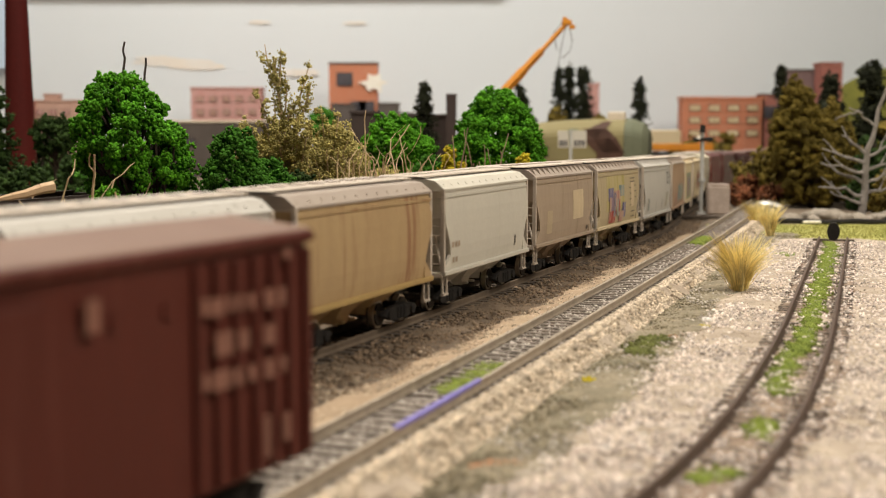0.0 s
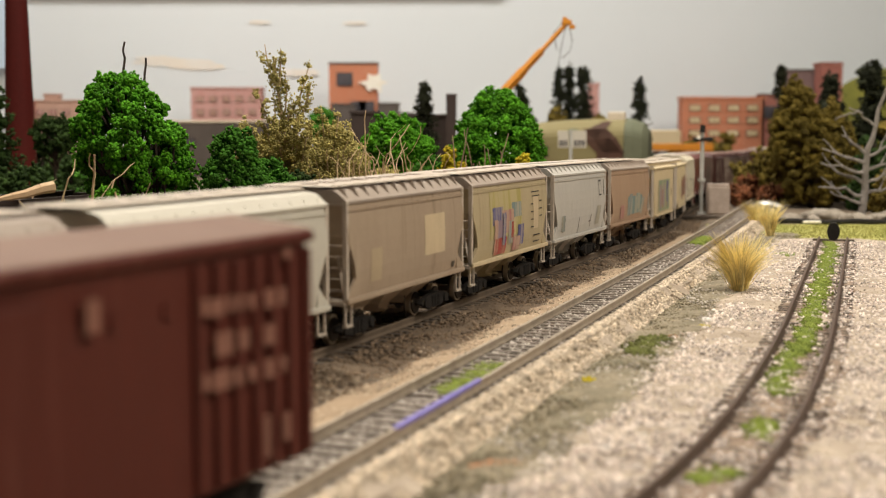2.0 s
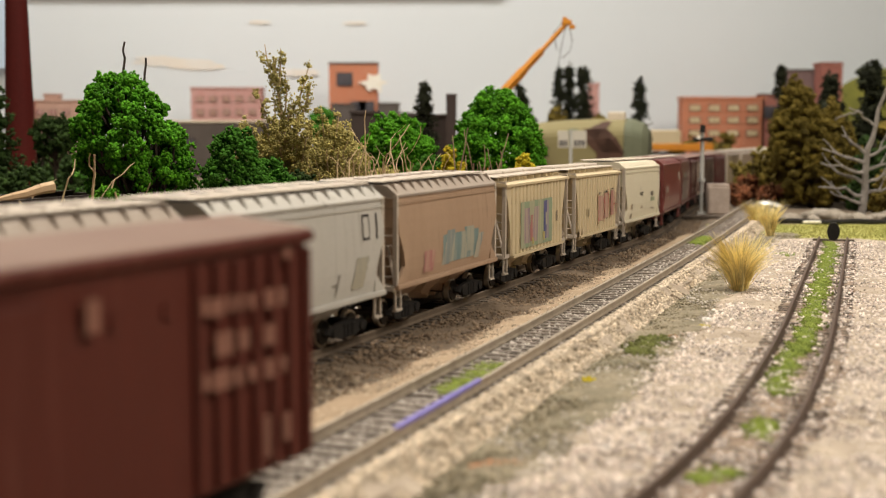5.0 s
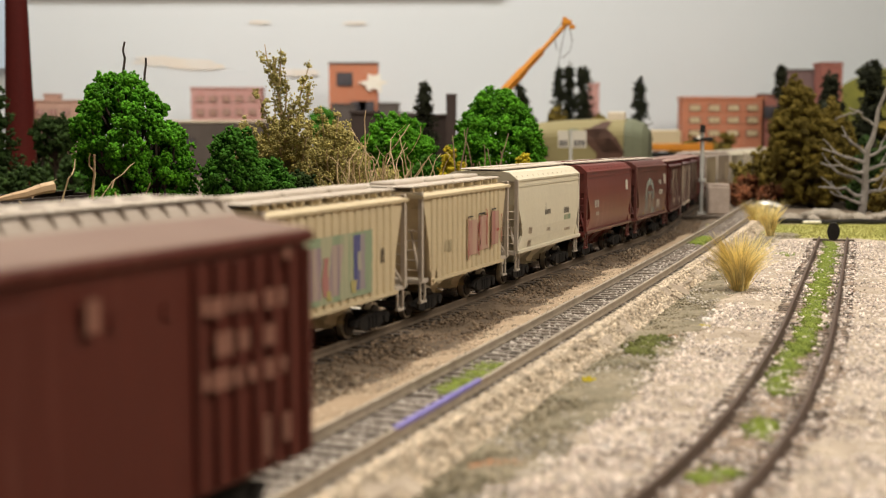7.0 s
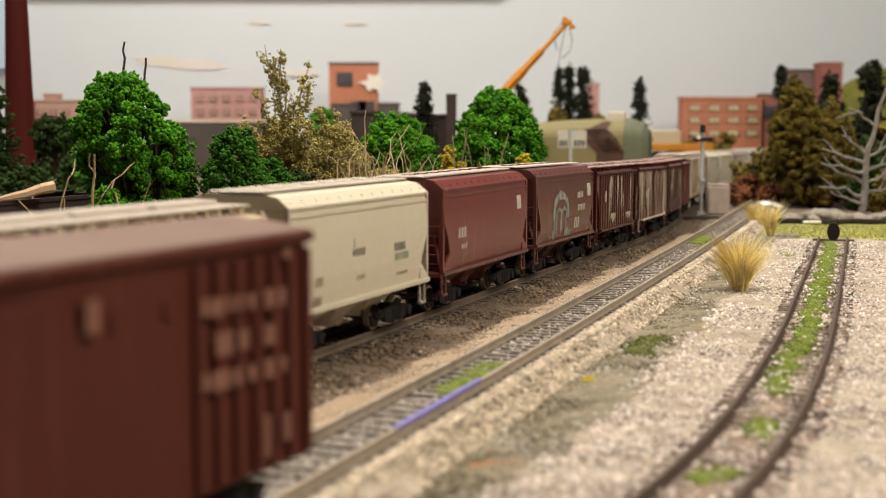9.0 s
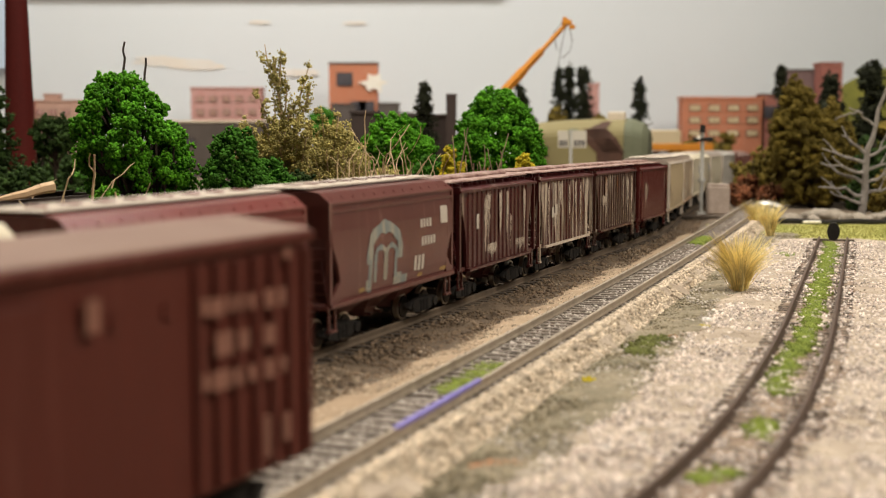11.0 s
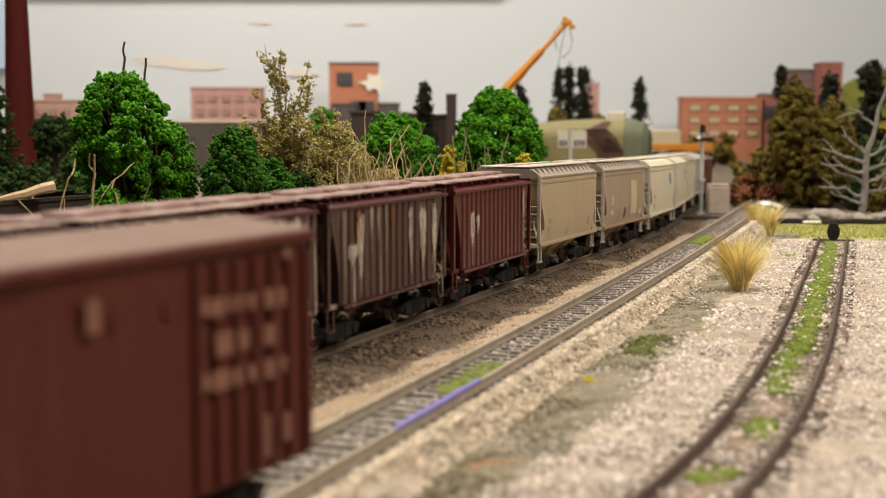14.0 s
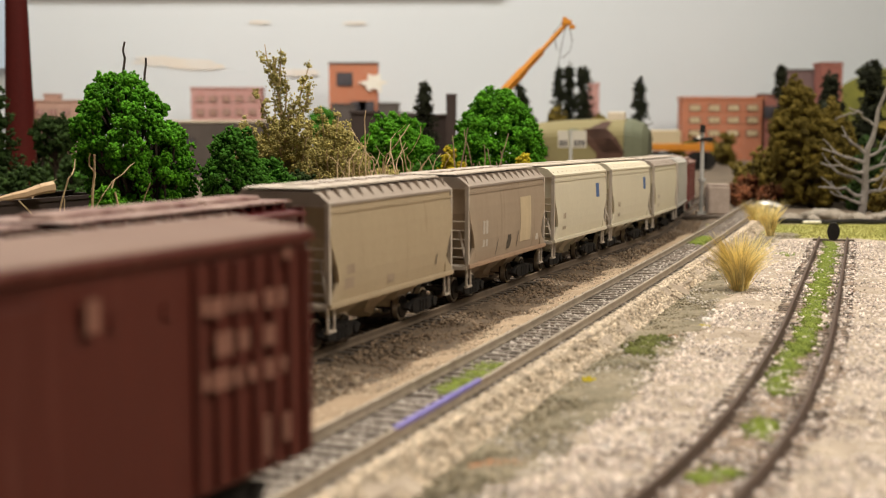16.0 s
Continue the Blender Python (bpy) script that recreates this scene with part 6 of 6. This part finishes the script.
def rock(x, y, r, seed):
    rng = np.random.default_rng(seed)
    me = scatter_mesh("rock", np.array([[0, 0, r * .3]]), np.array([r]), 2, .30, (1.3, 1, .72), seed)
    return tagged(mesh_part("rock", me, "rock", at=pose(x, y, GROUND + .001)), "rough weathered grey-brown rock", "rock", "rocks before the trees")


rng = random.Random(7)
for i in range(26):
    rock(.288 + i * .0058 + rng.uniform(-.002, .002), 1.085 + rng.uniform(-.02, .03), rng.uniform(.0035, .0085), 200 + i)
M["white_metal"] = material("white_metal", (.75, .75, .76), (.6, .6, .62), 60, .25, metal=.4)
bm = fresh()
bmesh.ops.create_uvsphere(bm, u_segments=20, v_segments=10, radius=1, matrix=Matrix.Translation((.301, 1.195, -.001)) @ pose(0, 0, 0, 0, 8, -20) @ Matrix.Diagonal((.0125, .006, .0034, 1)))
tagged(part("boat_hull", bm, "white_metal", smooth=True), "shiny white upturned hull among the grass", "boat")
bm = fresh()
loft(bm, [[(.262 + i * .0105, 1.03 + .004 * math.sin(i * .9) + .0021 * math.cos(a), -.0042 + .0006 * math.sin(i * 1.3) + .0021 * math.sin(a)) for a in np.linspace(0, 2 * math.pi, 9)[:-1]] for i in range(18)])
tagged(part("hose", bm, "black_metal"), "black hose lying across the ground", "hose")
bm = fresh()
for i in range(7):
    rod(bm, (.285 + i * .002, 1.026, -.0045), (.287 + i * .002, 1.0265 + .001 * (i % 2), -.0040), .0012, n=6)
tagged(part("plastic_scrap", bm, "paper"), "crumpled white scrap beside the hose", "scrap")
M["grass"] = material("grass", (.40, .37, .12), (.26, .28, .07), 60, .95, island=.3)
rng = np.random.default_rng(31)
vs, fs = [], []
for i in range(9000):
    x, y = rng.uniform(.225, .43), rng.uniform(.895, 1.02)
    a, h = rng.random() * 6.28, rng.uniform(.0012, .0028)
    k = len(vs)
    vs += [(x, y, -.0072), (x + .0006 * math.cos(a), y + .0006 * math.sin(a), -.0072), (x + rng.normal() * .0008, y + rng.normal() * .0008, -.0066 + h)]
    fs.append((k, k + 1, k + 2))
tagged(mesh_part("grass", fast_mesh("grass", np.array(vs), np.array(fs)), "grass"), "short olive green static grass", "grass", kind="stuff")
slab("grass_base", .33, .965, -.0090, .24, .14, .005, "grass", "short mown green grass strip", "grass")


def bumper():
    p = STUB.at(.632)
    t = thing("bumper_stop", pose(p.x, p.y, -.0036, 0, 0, -18), "black round wheel stop at the stub's end", "buffer stop")
    bm = fresh()
    for v in rod(bm, (0, -.0022, 0), (0, .0022, 0), .0058, n=22):
        v.co.x *= .7
        v.co.z += .0068
    part("disc", bm, "black_metal", t)
    bm = fresh()
    box(bm, 0, 0, .0008, .026, .004, .0022, bevel=.0003)
    box(bm, 0, 0, .003, .005, .004, .004)
    part("base", bm, "tie", t)
    return t


bumper()

# pale blue paint on one rail
bm = fresh()
loft(bm, [[SIDING.at(s, .0087 + o * q, z * q + .0001) for o, z in ((-.0008, -.0008), (-.0008, .0002), (.0008, .0002), (.0008, -.0008))] for s, q in zip(np.linspace(.328, .392, 12), (.82, .9, .95, 1, 1, 1, 1, 1, 1, .95, .9, .82))])
tagged(part("rail_paint", bm, "rail_blue"), "blue paint smear on the siding's rail", "paint", kind="structure")


# open wagon with timber behind the train
def gondola():
    t = thing("gondola", pose(-.1935, .575, GROUND, 0, 0, -24), "dark open gondola wagon behind the train", "railway car")
    bm = fresh()
    box(bm, 0, 0, .018, .034, .13, .012)
    part("floor", bm, "dark_brown", t)
    for sx in (-1, 1):
        bm = fresh()
        box(bm, sx * .0172, 0, .0345, .0014, .13, .024, bevel=.0003)
        box(bm, sx * .0176, 0, .0468, .0026, .131, .0016)
        part("side", bm, "dark_brown", t)
    for sy in (-1, 1):
        bm = fresh()
        box(bm, 0, sy * .0652, .0345, .0345, .0014, .024)
        part("end", bm, "dark_brown", t)
    trucks(t, .065)
    return t


gondola()
M["cut_wood"] = material("cut_wood", (.58, .42, .26), (.45, .3, .17), 60, .8, streak=(1, .2, 1), bump=.3)
bm = fresh()
limb_mesh(bm, (-.188, .548, .0405), (-.1685, .563, .0455), .0012, .0026, np.random.default_rng(4), .02, 4)
tagged(part("log", bm, "cut_wood"), "split pale wooden log on the gondola", "log")


# undergrowth that closes the wood behind the dead tree
for bx, by, bh, br, mt, sd in ((.43, 1.30, .085, .03, "leaf_dark", 301), (.40, 1.36, .105, .03, "leaf_conifer", 302), (.47, 1.34, .10, .035, "leaf_brown", 303), (.365, 1.40, .07, .03, "leaf_brown", 304), (.44, 1.22, .055, .03, "leaf_dark", 305), (.41, 1.17, .045, .024, "leaf_brown", 306)):
    tree("wood_bush", bx, by, bh, [(.0, br), (bh * .5, br), (bh * .8, br * .7), (bh, br * .25)], .010, 40, 28, .0020, mt, "dense dark bush in the wood's edge", sd, category="bush")

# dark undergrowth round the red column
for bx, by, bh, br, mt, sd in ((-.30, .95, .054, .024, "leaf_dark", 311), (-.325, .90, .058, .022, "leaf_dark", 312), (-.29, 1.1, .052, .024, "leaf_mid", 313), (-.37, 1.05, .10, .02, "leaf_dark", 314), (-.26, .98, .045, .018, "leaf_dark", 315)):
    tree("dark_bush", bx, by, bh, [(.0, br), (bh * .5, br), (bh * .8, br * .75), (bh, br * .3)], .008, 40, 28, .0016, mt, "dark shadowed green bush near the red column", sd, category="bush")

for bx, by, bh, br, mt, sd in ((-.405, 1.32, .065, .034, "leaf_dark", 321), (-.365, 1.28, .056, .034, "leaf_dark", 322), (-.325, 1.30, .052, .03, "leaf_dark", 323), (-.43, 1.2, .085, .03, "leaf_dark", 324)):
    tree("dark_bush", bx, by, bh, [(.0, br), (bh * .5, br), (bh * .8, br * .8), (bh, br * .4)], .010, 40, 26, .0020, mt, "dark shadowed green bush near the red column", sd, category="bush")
building(.322, .346, 2.9, .162, .02, "brick_pink", "narrow pink tower behind dark conifers", roof="brick_pink")


# ---- what moves ----
def advance(t):
    """How far the train has run at t seconds."""
    return 0.10135 * t + 0.000352 * t * t


def motions():
    for i, car in enumerate(TRAIN):
        middle = (GAPS[i] + GAPS[i + 1]) / 2
        rows = []
        for k in range(33):
            t = k * 0.5
            s = middle - advance(t)
            a, b = MAIN.at(s - .035), MAIN.at(s + .035)
            d = b - a
            rows.append((t, pose((a.x + b.x) / 2, (a.y + b.y) / 2, (a.z + b.z) / 2, math.degrees(math.atan2(d.z, .07)), 0, -math.degrees(math.atan2(d.x, d.y)))))
        walk(car, rows)
    # turning wheels
    times = [k / 15 for k in range(241)]
    turns = [pose(0, 0, .0050, math.degrees(-advance(t) / .0050)) for t in times]
    for car, axle, y in AXLES:
        if car in TRAIN:
            shift = Matrix.Translation((0, y, 0))
            walk(axle, [(t, shift @ m) for t, m in zip(times, turns)])


motions()
